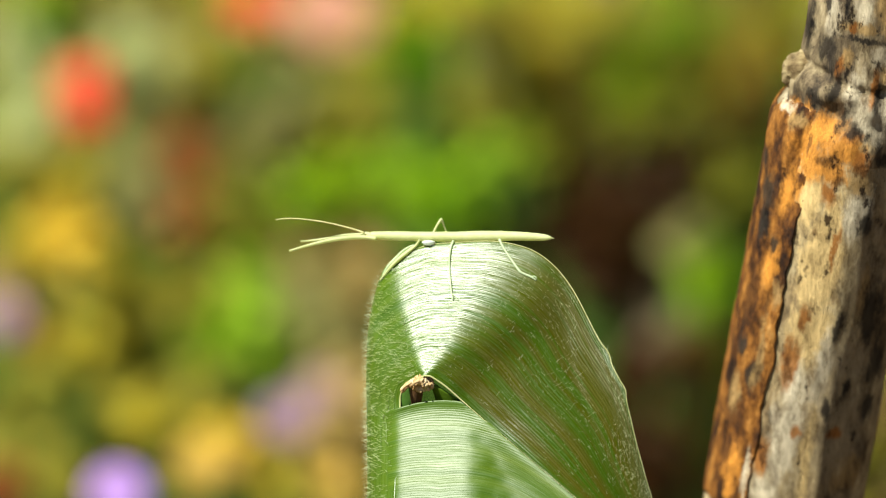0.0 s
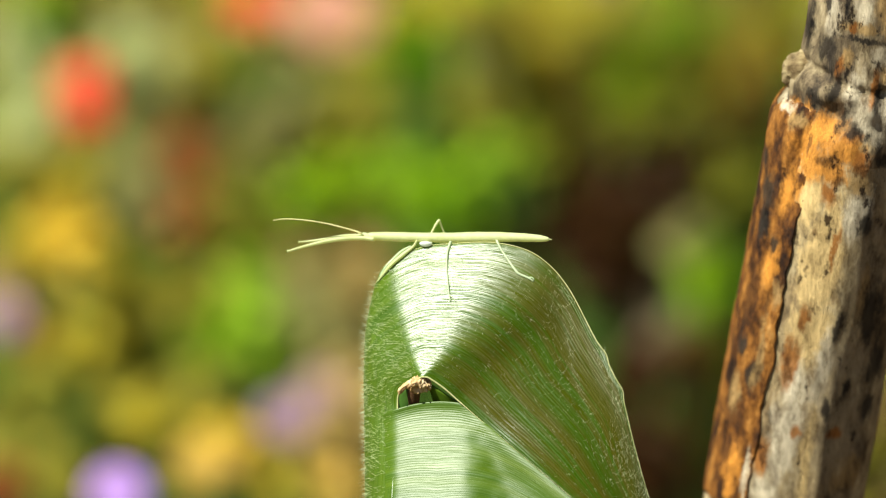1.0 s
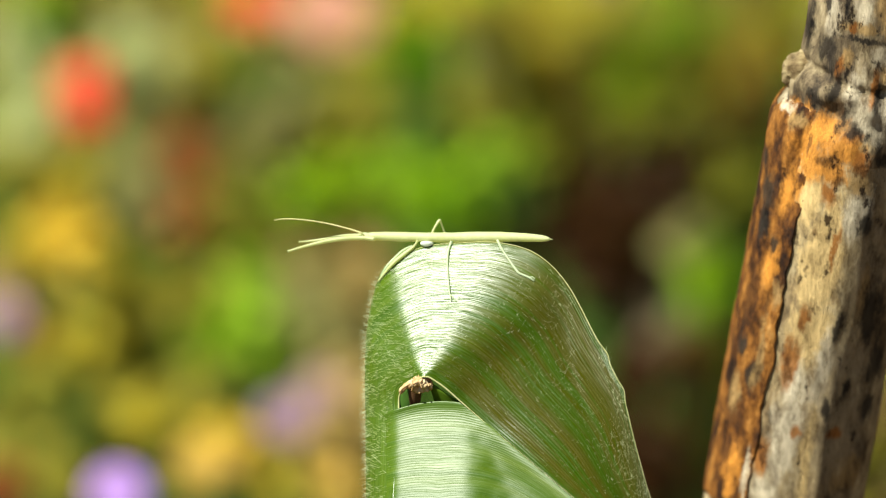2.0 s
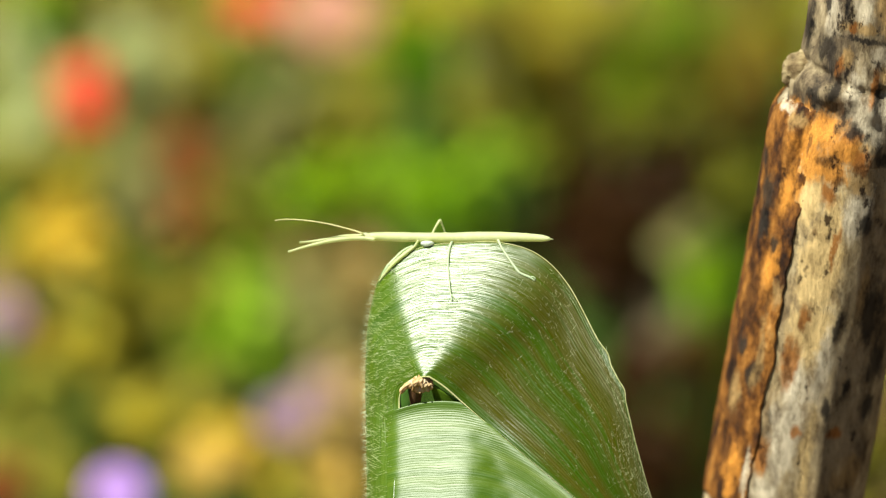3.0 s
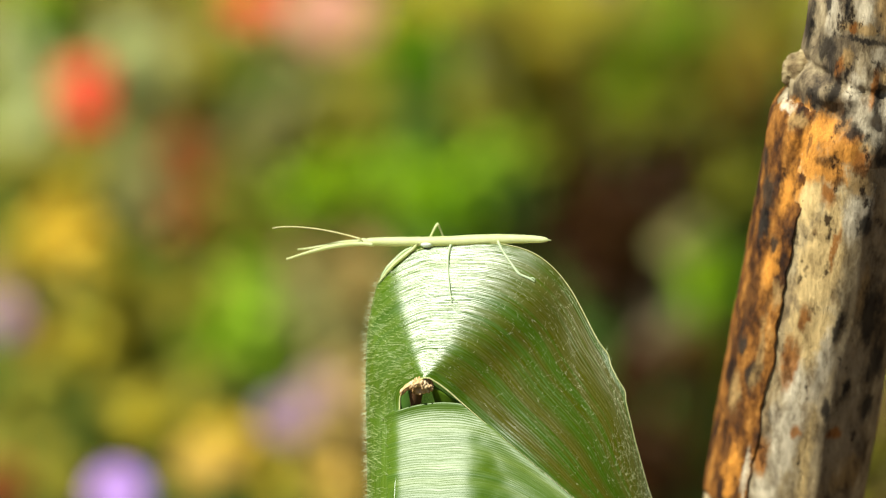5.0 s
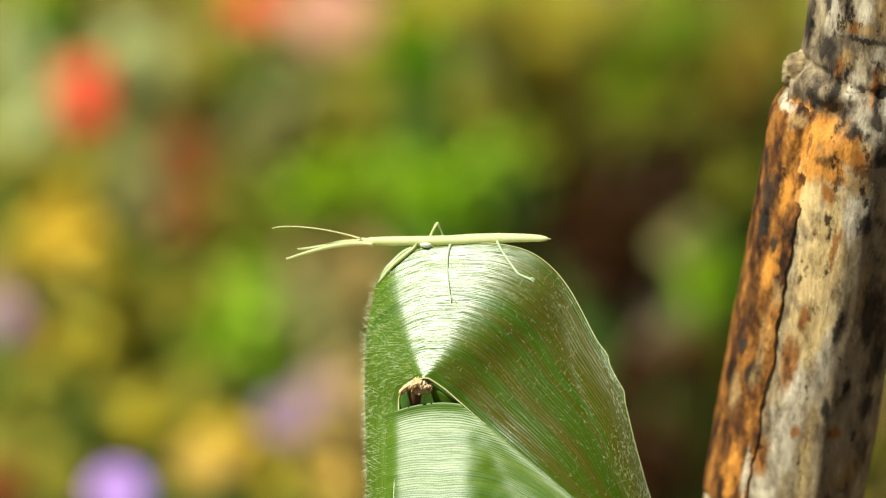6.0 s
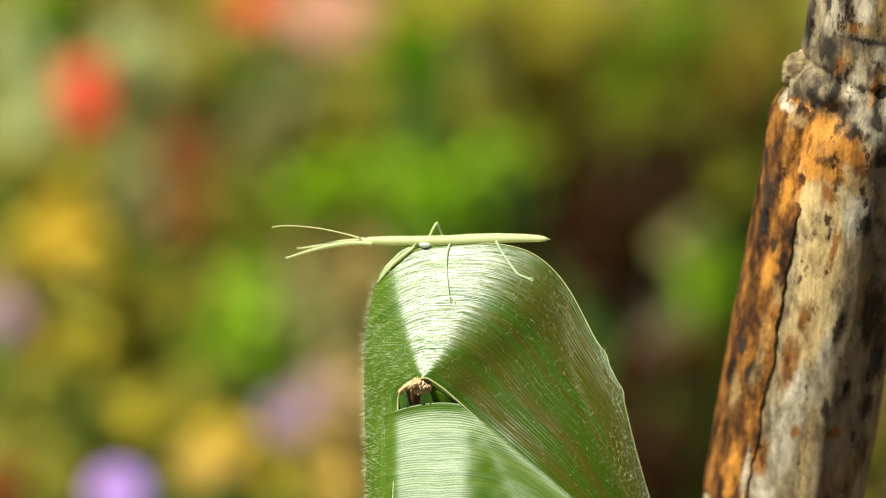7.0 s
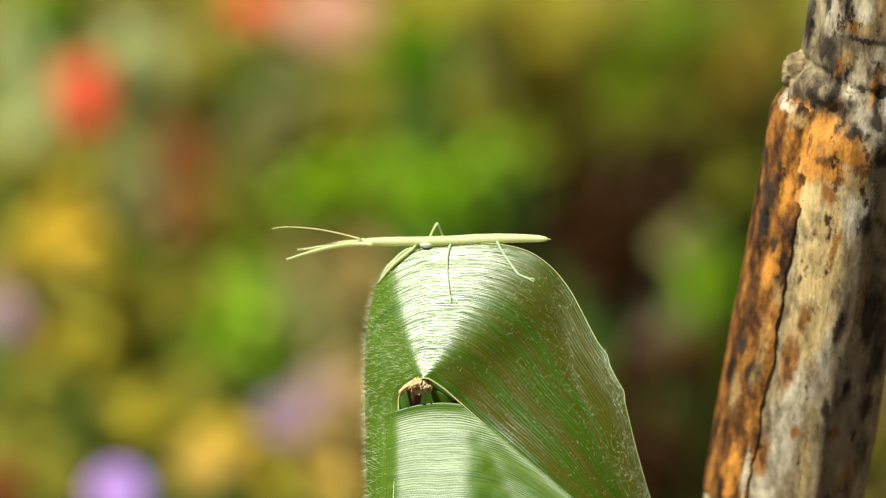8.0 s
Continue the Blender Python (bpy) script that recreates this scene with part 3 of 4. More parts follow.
def hair(p, q, r):
    d = (q - p).normalized()
    s = d.cross(WAY).normalized() * r
    o = s.cross(d).normalized() * r
    ring = [bm.verts.new(p + s), bm.verts.new(p - s * 0.5 + o * 0.87), bm.verts.new(p - s * 0.5 - o * 0.87)]
    tip = bm.verts.new(q)
    for k in range(3):
        bm.faces.new((ring[k], ring[(k + 1) % 3], tip))


def hair_on(fn, u, v, flat, cross, length, r):
    """A hair rooted on the blade; flat lays it down, along or across the veins."""
    p = fn(u, v)
    du, dv = fn(min(1, u + 0.004), v) - p, fn(u, min(1, v + 0.004)) - p
    nor = du.cross(dv).normalized()
    if nor.dot(p - sp(800, 800, -60)) < 0:
        nor = -nor
    du, dv = du.normalized(), dv.normalized()
    way = dv if cross else -du
    lean = (way + du * rnd.gauss(0, 0.15) + dv * rnd.gauss(0, 0.15)) * rnd.choice((-1, 1, 1))
    q = p + (nor * (1 - flat) + lean.normalized() * flat).normalized() * (UNIT * length)
    hair(p, q, UNIT * r)


for i in range(1300):                                  # longer ones on the shaded flank
    u, v = rnd.uniform(0.0, 0.34), rnd.uniform(0.05, 0.985)
    hair_on(upper_lobe, u, v, 0.28, False, rnd.uniform(9, 17), 0.36)
for i in range(3200):                                  # short ones laid along and across the veins
    u, v = rnd.uniform(0.34, 0.98), rnd.uniform(0.04, 0.985)
    if rnd.random() < 0.25 + 0.75 * ramp01(v, 0.25, 0.8):
        hair_on(upper_lobe, u, v, 0.88, rnd.random() < 0.5, rnd.uniform(4, 9), 0.17)
for i in range(450):                                  # a dense nap on the curled margin
    u, v = rnd.uniform(0.60, 0.985), 1 - 0.42 * rnd.random() ** 1.2
    p = upper_lobe(u, v, True)
    if p.x > crease(p.y) - 50 * rnd.random() ** 2:
        hair_on(upper_lobe, u, v, 0.9, rnd.random() < 0.45, rnd.uniform(8, 15), 0.12)
for i in range(160):
    hair_on(lower_lobe, rnd.uniform(0.05, 0.8), rnd.uniform(0.05, 0.95), 0.8, rnd.random() < 0.5, rnd.uniform(4, 9), 0.2)
part("leaf_hairs", bm, M_HAIR, plant, "short pale silky hairs", kind="stuff")

# ---- slender insect ----
insect = thing("stick_insect", sp(800, 430, -24), "pale yellow-green slender stick insect lying over the leaf top", "insect")
def ridge(x):
    """How far the leaf's top edge, on which the body lies, stands towards the eye."""
    return -24 + 0.25 * (x - 800)


bm = bmesh.new()
body_keys = [(634, 416.5), (645, 417), (652, 419.3), (660, 418.3), (700, 419.4), (760, 420.6), (800, 421), (850, 420), (900, 420), (940, 421.4), (962, 423), (971, 424)]
body_r = [2.5, 5.5, 5.4, 7.2, 8.2, 8.4, 9.0, 9.2, 8.2, 6.9, 5.2, 2.8]
path, radii = [], []
for i in range(90):
    t = i / 89
    p = spline([(a, b, ridge(a)) for a, b in body_keys], t)
    r = spline([(a, 0, 0) for a in body_r], t).x
    r *= 1 + 0.07 * math.sin(t * 34) ** 16 - 0.05 * math.sin(t * 34 + 0.25) ** 24 + 0.04 * noise.noise(Vector((t * 23, 0, 2)))
    path.append(sp(p.x, p.y, p.z))
    radii.append(max(1.2, r) * UNIT)
tube(bm, path, radii, 14, 0.95, 0.05)
body = part("body", bm, M_INSECT, insect, "pale yellow-green jointed twig-like body")


LOBE = [upper_lobe(i / 160, j / 60, True) for i in range(161) for j in range(61)]


def on_leaf(keys, lift=0.4):
    """The keys laid on the blade, lift UNITs over it; those above its edge keep to the ridge."""
    out = []
    for a, b in keys:
        near = min((p.x - a) ** 2 + (p.y - b) ** 2 for p in LOBE) + 25
        out.append((a, b, max(p.z for p in LOBE if (p.x - a) ** 2 + (p.y - b) ** 2 <= near) + lift))
    return out


def limb(name, keys, radii, material, parent, label, flat=1.0, back=False):
    bm = bmesh.new()
    keys = [(a, b, w + (ridge(max(a, 640)) if back else 0)) for a, b, w in keys]
    n = 26
    pts = smooth_path(keys, n)
    rr = [max(0.5, spline([(r, 0, 0) for r in radii], i / (n - 1)).x) * UNIT for i in range(n)]
    tube(bm, [sp(p.x, p.y, p.z) for p in pts], rr, 8, flat, 0.08)
    return part(name, bm, material, parent, label)


bm = bmesh.new()
tube(bm, [sp(966, 423.4, ridge(966)), sp(972, 424, ridge(972)), sp(977, 424.4, ridge(977))], [2.6 * UNIT, 1.4 * UNIT, 0.8 * UNIT], 6)
part("tail_tip", bm, M_INSECT, body, "short pointed tail tip")
limb("antenna", [(641, 413.5, 7), (610, 404, 9), (570, 394.5, 12), (530, 389, 12), (500, 388, 12), (484, 390.5, 12)], [1.6, 1.3, 1.05, 0.9, 0.8, 0.6], M_ANT, body, "thin straw-coloured feeler", back=True)
limb("foreleg", [(662, 419, 0), (640, 417, -3), (610, 418, -6), (575, 423.5, -8), (550, 427, -8), (532, 428.5, -8), (528, 428, -8)], [3.2, 2.6, 3.0, 2.4, 2.0, 1.6, 2.4], M_INSECT, body, "foreleg stretched out forward", back=True)
limb("foreleg", [(662, 424, 10), (640, 421.5, 10), (600, 423.5, 13), (565, 430, 16), (535, 437.5, 16), (513, 444, 16), (508, 445, 16)], [3.4, 3.6, 4.0, 3.0, 2.4, 1.8, 2.6], M_INSECT, body, "foreleg stretched out forward", back=True)
bm = bmesh.new()
bmesh.ops.create_uvsphere(bm, u_segments=10, v_segments=6, radius=1.6 * UNIT, matrix=Matrix.Translation(sp(643, 417, ridge(643) + 5)))
part("eye", bm, M_EYE, body, "small dark eye")
limb("middle_leg", [(763, 414, -8), (769, 402, -12), (776, 391, -16), (778, 392, -17), (782, 402, -22), (786, 413, -26), (790, 432, -34)], [1.9, 2.0, 2.3, 2.1, 1.5, 1.4, 1.2], M_INSECT, body, "thin leg bent with its knee raised", back=True)
limb("middle_leg", on_leaf([(738, 426), (731, 437), (716, 449), (700, 462), (686, 476), (677, 487), (668, 498)], 1.5), [1.8, 2.4, 3.6, 3.4, 2.7, 2.0, 1.2], M_INSECT, insect, "pale leg reaching down the leaf's shoulder")
limb("middle_leg", on_leaf([(728, 436), (712, 444), (697, 458), (682, 474), (672, 490)], 1.0), [1.6, 2.2, 2.6, 2.4, 1.2], M_LEG, insect, "pale leg reaching down the leaf's shoulder")
limb("hind_leg", on_leaf([(799, 426), (794, 438), (791, 455), (791, 480), (793, 505), (795, 522), (797, 533)]), [3.0, 2.1, 1.6, 1.4, 1.3, 1.2, 1.0], M_LEG, insect, "thin leg hanging down on the leaf")
limb("hind_leg", on_leaf([(879, 426), (886, 440), (899, 460), (914, 481), (921, 486), (935, 492), (944, 498)]), [2.2, 1.9, 1.8, 2.2, 2.1, 1.9, 1.2], M_LEG, insect, "thin leg spread over the leaf")
for keys in (on_leaf([(795, 522), (801, 527), (806, 534)]), on_leaf([(936, 492), (941, 491), (945, 495)])):
    limb("foot", keys, [1.2, 1.0, 0.7], M_LEG, insect, "tiny clawed foot")

# dew drop under the body; a clear drop's brightness put in as white colour
M_WATER = mottled("glint_white_water", [(0.3, (0.86, 0.90, 0.86)), (0.7, (0.92, 0.95, 0.92))], 300, 0.08, 0.5, 0.0, translucent=0.5)
bm = bmesh.new()
bmesh.ops.create_uvsphere(bm, u_segments=24, v_segments=14, radius=1.0)
for vtx in bm.verts:
    c = vtx.co.copy()
    vtx.co = sp(754 + c.x * 12, 431 - c.y * (4 if c.y > 0 else 6), -33 + c.z * 9)
drop = thing("dew_drop", sp(748, 440, -36), "dew drop under the insect's body, its glint coloured white", "dew drop")
part("drop", bm, M_WATER, drop)

# ---- dead wooden stake ----
stake = thing("wooden_stake", FOOT, "dead weathered wooden stake with peeling orange-brown bark", "stake")


def wood_point(a, rel, proud=0.0):
    """On the stake's surface: a round it, rel UNITs upward from its marked place, proud outward."""
    z = Z0 + rel * UNIT * STAKE_K
    r = SR * 0.975
    neck = 1 / (1 + math.exp(-(rel - 330) / 14))
    r *= 1 - 0.14 * neck
    r += SR * 0.10 * math.exp(-((rel - 372) / 26) ** 2) * (0.7 + 0.6 * noise.noise(Vector((math.cos(a) * 2, math.sin(a) * 2, rel * 0.02))))
    r += SR * (0.04 * noise.noise(Vector((math.cos(a) * 2.2, math.sin(a) * 2.2, z * 28))) + 0.02 * noise.noise(Vector((math.cos(a) * 7, math.sin(a) * 7, z * 90))))
    r += SR * 0.06 * noise.noise(Vector((math.cos(a) * 4, math.sin(a) * 4, rel * 0.022))) * math.exp(-((rel - 370) / 50) ** 2)
    r += SR * (0.045 * noise.noise(Vector((math.cos(a) * 6, math.sin(a) * 6, rel * 0.012))) * ramp01(rel, 215, 290) - 0.07 * math.exp(-((rel - 404 - 8 * math.sin(a * 3)) / 7) ** 2))
    r += proud * UNIT
    return FOOT + AXIS * z + SIDE * (SR * 0.07 * neck + math.cos(a) * r) + FACE * (math.sin(a) * r)


def stake_piece(name, v0, v1, rows, mat, label):
    """A length of the stake's wood, from v0 to v1 of the whole."""
    bm = bmesh.new()
    sheet(bm, lambda u, v: wood_point(u * 2 * math.pi, ((v0 + (v1 - v0) * v) * STAKE_LEN - Z0) / UNIT / STAKE_K), 120, rows)
    uv = bm.loops.layers.uv.verify()
    for face in bm.faces:
        for loop in face.loops:
            loop[uv].uv = (loop[uv].uv.x, v0 + (v1 - v0) * loop[uv].uv.y)
    bmesh.ops.remove_doubles(bm, verts=bm.verts, dist=1e-6)
    part(name, bm, mat, stake, label)


JOINT = (Z0 + on_stake(1460, 292)[1] * UNIT * STAKE_K) / STAKE_LEN
stake_piece("wood", 0.0, JOINT, 420, M_WOOD, "grey-white weathered wood with black stains")
stake_piece("neck", JOINT, 1.0, 120, M_NECK, "gnarled grey neck with black streaks and painted crevice shade")


bm = bmesh.new()
bmesh.ops.create_icosphere(bm, subdivisions=5, radius=1.0)
kc = EYE + (STAKE_MID + RIGHT * (-37 * UNIT * STAKE_K) + UP * (373 * UNIT * STAKE_K) - EYE) * ((STAKE_D - 0.0148) / STAKE_D)
for vtx in bm.verts:
    c = vtx.co.copy()
    n1 = 1 + 0.22 * noise.noise(c * 1.6) + 0.10 * noise.noise(c * 4) + 0.025 * noise.noise(c * 11)
    vtx.co = kc + (SIDE * (c.x * 33) + FACE * (c.y * 34) + AXIS * (c.z * 37)) * (n1 * UNIT)
part("knot", bm, M_KNOT, stake, "tan gnarled knot on the wood")


def edge_line(places):
    """An edge of the bark: across the stake, up along it."""
    return sorted((math.cos(ang), rel) for ang, rel in (on_stake(a, b) for a, b in places))


BARK_TOP = edge_line([(1364, 196), (1384, 178), (1410, 186), (1440, 207), (1478, 238), (1502, 262), (1518, 296), (1526, 320)])


def bark_place(u, v):
    """Bark still clinging to one flank and, torn, round the shoulder: the angle, the way up, and how proud it stands."""
    a = math.pi * (1.12 - 0.475 * u)
    x = math.cos(a)
    jag = noise.noise(Vector((a * 6, 2, 0))) * 9 + noise.noise(Vector((a * 19, 7, 0))) * 6
    top = along_keys(BARK_TOP, x) + 0.7 * jag
    rel = -420 + (top + 420) * v
    a += (0.06 * noise.noise(Vector((rel * 0.013, 0, 5))) + 0.03 * noise.noise(Vector((rel * 0.05, 3, 5)))) * min(1.0, max(0.0, (x + 0.9) / 0.4))
    lift = 3.0 - 5.2 * ramp01(rel, 110, 190) * ramp01(x, -0.72, -0.52)
    return a, rel, lift + 1.5 * noise.noise(Vector((a * 9, 1, rel * 0.03))) + 1.0 * noise.noise(Vector((a * 30, 1, rel * 0.1)))


bm = bmesh.new()
sheet(bm, lambda u, v: wood_point(*bark_place(u, v)), 160, 200)
uv = bm.loops.layers.uv.verify()
for face in bm.faces:
    for loop in face.loops:
        a, rel, proud = bark_place(*loop[uv].uv)
        loop[uv].uv = (a / (2 * math.pi), (Z0 + rel * UNIT * STAKE_K) / STAKE_LEN)
bark = part("bark", bm, M_BARK, stake, "orange-brown mottled peeling bark")
md = bark.modifiers.new("thickness", "SOLIDIFY")
md.thickness, md.offset = 0.0004, 0.0


# ---- flower bed behind ----
def blade_leaf(bm, p, d, nor, length, width):
    """A small pointed leaf, folded along its rib."""
    s = d.cross(nor).normalized() * width
    tip = p + d * length - nor * (length * 0.18)
    m1 = p + d * (length * 0.4) + nor * (length * 0.06)
    vs = [bm.verts.new(c) for c in (p, m1 + s + nor * (width * 0.3), tip, m1 - s + nor * (width * 0.3), m1)]
    bm.faces.new((vs[0], vs[4], vs[1]))
    bm.faces.new((vs[1], vs[4], vs[2]))
    bm.faces.new((vs[2], vs[4], vs[3]))
    bm.faces.new((vs[3], vs[4], vs[0]))


def rand_dir(rnd, up=0.3):
    while True:
        v = Vector((rnd.uniform(-1, 1), rnd.uniform(-1, 1), rnd.uniform(-1, 1)))
        if 0.05 < v.length < 1:
            return (v.normalized() + Vector((0, 0, up))).normalized()


def clump(name, a, b, ra, rb, h, mat, leaves, label, category, seed, size=0.024, group=""):
    """A bushy plant whose crown stands at height h on the line of sight through a, b."""
    rnd = random.Random(seed)
    c, k = bed(a, b, h)
    ob = thing(name, Vector((c.x, c.y, 0)), label, category, group)
    bm = bmesh.new()
    bm2 = bmesh.new()
    tips = []
    for i in range(7):
        o = rand_dir(rnd, 0.2)
        tip = c + Vector((o.x * ra * k, o.y * rb * k, o.z * rb * k)) * 0.75
        tip.z = max(tip.z, 0.02)
        foot = Vector((c.x + rnd.uniform(-0.01, 0.01), c.y + rnd.uniform(-0.01, 0.01), -0.03))
        tube(bm2, smooth_path([foot, (foot + tip) / 2 + Vector((rnd.uniform(-0.01, 0.01), 0, 0.01)), tip], 6), [0.003, 0.0028, 0.0025, 0.002, 0.0016, 0.001], 6)
    for i in range(leaves):
        o = rand_dir(rnd, 0.0) * (rnd.random() ** 0.45)
        p = c + RIGHT * (o.x * ra * k) + UP * (o.z * rb * k) + WAY * (o.y * rb * k * 0.8)
        p.z = max(p.z, 0.012)
        d = rand_dir(rnd, 0.1)
        nor = (rand_dir(rnd, 0.9) + SUN_FROM * 0.4)
        nor = (nor - d * nor.dot(d)).normalized()
        s = size * rnd.uniform(0.6, 1.3)
        blade_leaf(bm, p, d, nor, s, s * 0.32)
    part("branching_stem", bm2, M_STEM, ob)
    part("leaves", bm, mat, ob, kind="stuff")
    return ob


def flower(a, b, r, h, mat, label, seed, lean=0.35, petals=11, rings=3):
    """A full flower head on a stalk, its face turned up and towards the eye."""
    rnd = random.Random(seed)
    c, k = bed(a, b, h)
    rad = r * k
    ob = thing("flower", Vector((c.x, c.y, 0)), label, "flower")
    nor = (Vector((rnd.uniform(-0.2, 0.2), -lean, 1)) - WAY * 0.5).normalized()
    t1 = nor.cross(RIGHT).normalized()
    t2 = nor.cross(t1)
    bm = bmesh.new()
    for g in range(rings):
        rr = rad * (1 - 0.27 * g)
        for i in range(petals - 2 * g):
            an = 2 * math.pi * (i + 0.5 * g) / (petals - 2 * g) + rnd.uniform(-0.1, 0.1)
            d = (t1 * math.cos(an) + t2 * math.sin(an) + nor * (0.10 + 0.32 * g)).normalized()
            s = d.cross(nor).normalized()
            w = rr * 0.34
            vs = [bm.verts.new(c + d * (rr * q) + s * (w * z) + nor * (rr * 0.10 * e)) for q, z, e in
                  ((0.08, 0, 0), (0.45, 0.8, 0.7), (0.82, 0.95, 0.6), (1.0, 0.35, -0.2), (1.0, -0.35, -0.2), (0.82, -0.95, 0.6), (0.45, -0.8, 0.7), (0.6, 0, 0.0))]
            for q in range(7):
                bm.faces.new((vs[q], vs[(q + 1) % 7], vs[7]))
    part("blossom", bm, mat, ob)
    bm = bmesh.new()
    bmesh.ops.create_uvsphere(bm, u_segments=12, v_segments=7, radius=rad * 0.2, matrix=Matrix.Translation(c + nor * rad * 0.1) @ Matrix.Diagonal((1, 1, 0.6, 1)))
    part("heart", bm, M_HEART, ob)
    bm = bmesh.new()
    tube(bm, smooth_path([Vector((c.x, c.y, -0.03)), Vector((c.x + 0.008, c.y, h * 0.5)), c], 8), 0.002, 6)
    part("stem", bm, M_STEM, ob)
    return ob


# low mixed growth that covers the soil
for mat, count, label, seed in ((M_OLIVE, 19000, "low olive-green weeds", 1), (M_GREEN, 6200, "low green weeds", 2), (M_DRY, 2400, "dry brown stalks and litter", 3), (M_YELLOW, 2600, "yellowing low leaves", 4)):
    rnd = random.Random(seed)
    bm = bmesh.new()
    for i in range(count):
        p = Vector((rnd.uniform(-1.1, 1.1), rnd.uniform(0.6, 3.9), 0))
        edge = (p.x / 0.95) ** 2 + ((p.y - 2.25) / 1.5) ** 2 + 0.55 * noise.noise(p * 1.8)
        if edge > 0.75 + 0.3 * rnd.random():
            continue
        thin = noise.noise(Vector((p.x * 3.2, p.y * 3.2, seed * 7.7)))
        if thin < -0.25 and rnd.random() < 0.7:
            continue
        k = (p - EYE).dot(WAY)
        a, b = 784 + p.x / UNIT * SHARP / k, 441 - (p - EYE).dot(UP) / UNIT * SHARP / k
        if 990 < a < 1400 and 190 < b and rnd.random() < 0.88:      # growth thinned so that the soil and shade here stay dark
            continue
        p.z = rnd.uniform(0.0, 0.075)
        d = rand_dir(rnd, 0.25)
        nor = rand_dir(rnd, 1.0)
        nor = (nor - d * nor.dot(d)).normalized()
        s = rnd.uniform(0.018, 0.042)
        blade_leaf(bm, p, d, nor, s, s * rnd.uniform(0.14, 0.32))
    ob = thing("undergrowth", Vector((0, 1.8, 0)), label + " covering the soil", "undergrowth", kind="stuff")
    part("leaves", bm, mat, ob, kind="stuff")

seed = 50


def plants(mat, label, h, rows):
    global seed
    for a, b, ra, rb in rows:
        seed += 1
        clump("bedding_plant", a, b, ra * 1.2, rb * 1.25, h + 0.02 * ((seed * 7) % 5 - 2) / 2, mat, int(0.06 * ra * rb) + 60, label, "plant", seed, 0.011)


plants(M_LIME, "lush bright green leafy plant in sunlight", 0.17, [(432, 525, 22, 36), (435, 592, 36, 40), (465, 645, 30, 20), (425, 560, 20, 40), (465, 478, 18, 18), (665, 302, 24, 18), (885, 290, 30, 18), (830, 335, 34, 20)])
plants(M_GREEN, "bright green leafy plant in the bed", 0.17, [(775, 350, 40, 30), (1125, 158, 30, 30), (735, 120, 46, 50), (800, 390, 40, 24), (1250, 490, 10, 24), (560, 335, 44, 30), (470, 435, 34, 24), (720, 340, 30, 24)])
plants(M_DEEP, "small dark green leafy plant on soil", 0.16, [(75, 22, 30, 30), (720, 90, 36, 30), (1262, 520, 10, 20), (1240, 455, 10, 16), (1255, 560, 10, 14), (745, 135, 30, 30), (380, 640, 36, 30), (745, 290, 40, 26), (455, 140, 30, 30), (1200, 50, 44, 30)])
plants(M_DEEP, "dark green leafy plant in the bed", 0.21, [(735, 92, 34, 28), (742, 140, 36, 28), (790, 365, 30, 20)])
plants(M_KHAKI, "dark olive leafy plant in the bed", 0.15, [(490, 85, 34, 30), (725, 205, 50, 30), (770, 245, 36, 26), (1080, 75, 50, 34), (1140, 215, 60, 30), (1210, 185, 50, 34), (1250, 25, 60, 40), (430, 325, 40, 30), (350, 600, 40, 30), (1200, 125, 40, 40), (890, 180, 40, 30), (960, 262, 36, 26), (430, 410, 40, 26), (1370, 30, 40, 40), (1405, 80, 20, 50), (1295, 335, 36, 40), (640, 380, 40, 20)])
plants(M_OLIVE, "olive-green leafy plant in the flower bed", 0.15, [(40, 300, 40, 26), (560, 210, 50, 34), (640, 225, 50, 34), (320, 432, 40, 24), (270, 525, 40, 34), (340, 520, 40, 34), (560, 620, 40, 34), (330, 710, 50, 30), (840, 200, 40, 34), (1150, 20, 50, 30), (860, 35, 44, 34), (330, 20, 40, 30), (380, 110, 34, 40)])
plants(M_OLIVE, "olive-green leafy plant on garden soil", 0.15, [(100, 680, 50, 34), (30, 740, 50, 50), (250, 725, 40, 20), (225, 550, 40, 30), (410, 685, 34, 20), (265, 750, 40, 20), (70, 830, 40, 24), (120, 860, 30, 16), (30, 800, 30, 20), (600, 250, 30, 20), (560, 300, 30, 20), (490, 280, 34, 30), (640, 150, 44, 34), (1280, 105, 50, 40), (1180, 30, 40, 20), (1262, 45, 36, 24)])
plants(M_MOSS, "greyish olive plant in the bed", 0.15, [(420, 250, 40, 34), (250, 290, 34, 30), (215, 245, 30, 20), (270, 250, 24, 20), (560, 140, 50, 34), (840, 110, 34, 40), (490, 220, 30, 34), (520, 540, 34, 34), (590, 535, 40, 34), (390, 65, 40, 30), (610, 600, 34, 34), (240, 345, 34, 24), (1225, 445, 10, 14)])
plants(M_DRY, "grey-brown dry plant in the bed", 0.15, [(1172, 610, 20, 44), (1165, 580, 16, 30), (1180, 650, 14, 24)])
plants(M_MOSS, "grey-green plant in the bed", 0.20, [(1222, 432, 14, 14)])
plants(M_DRY, "tall grey-brown dry plant in the bed", 0.20, [(1172, 612, 14, 36)])
plants(M_GREEN, "bright green leafy plant in the bed", 0.20, [(1252, 490, 16, 30)])
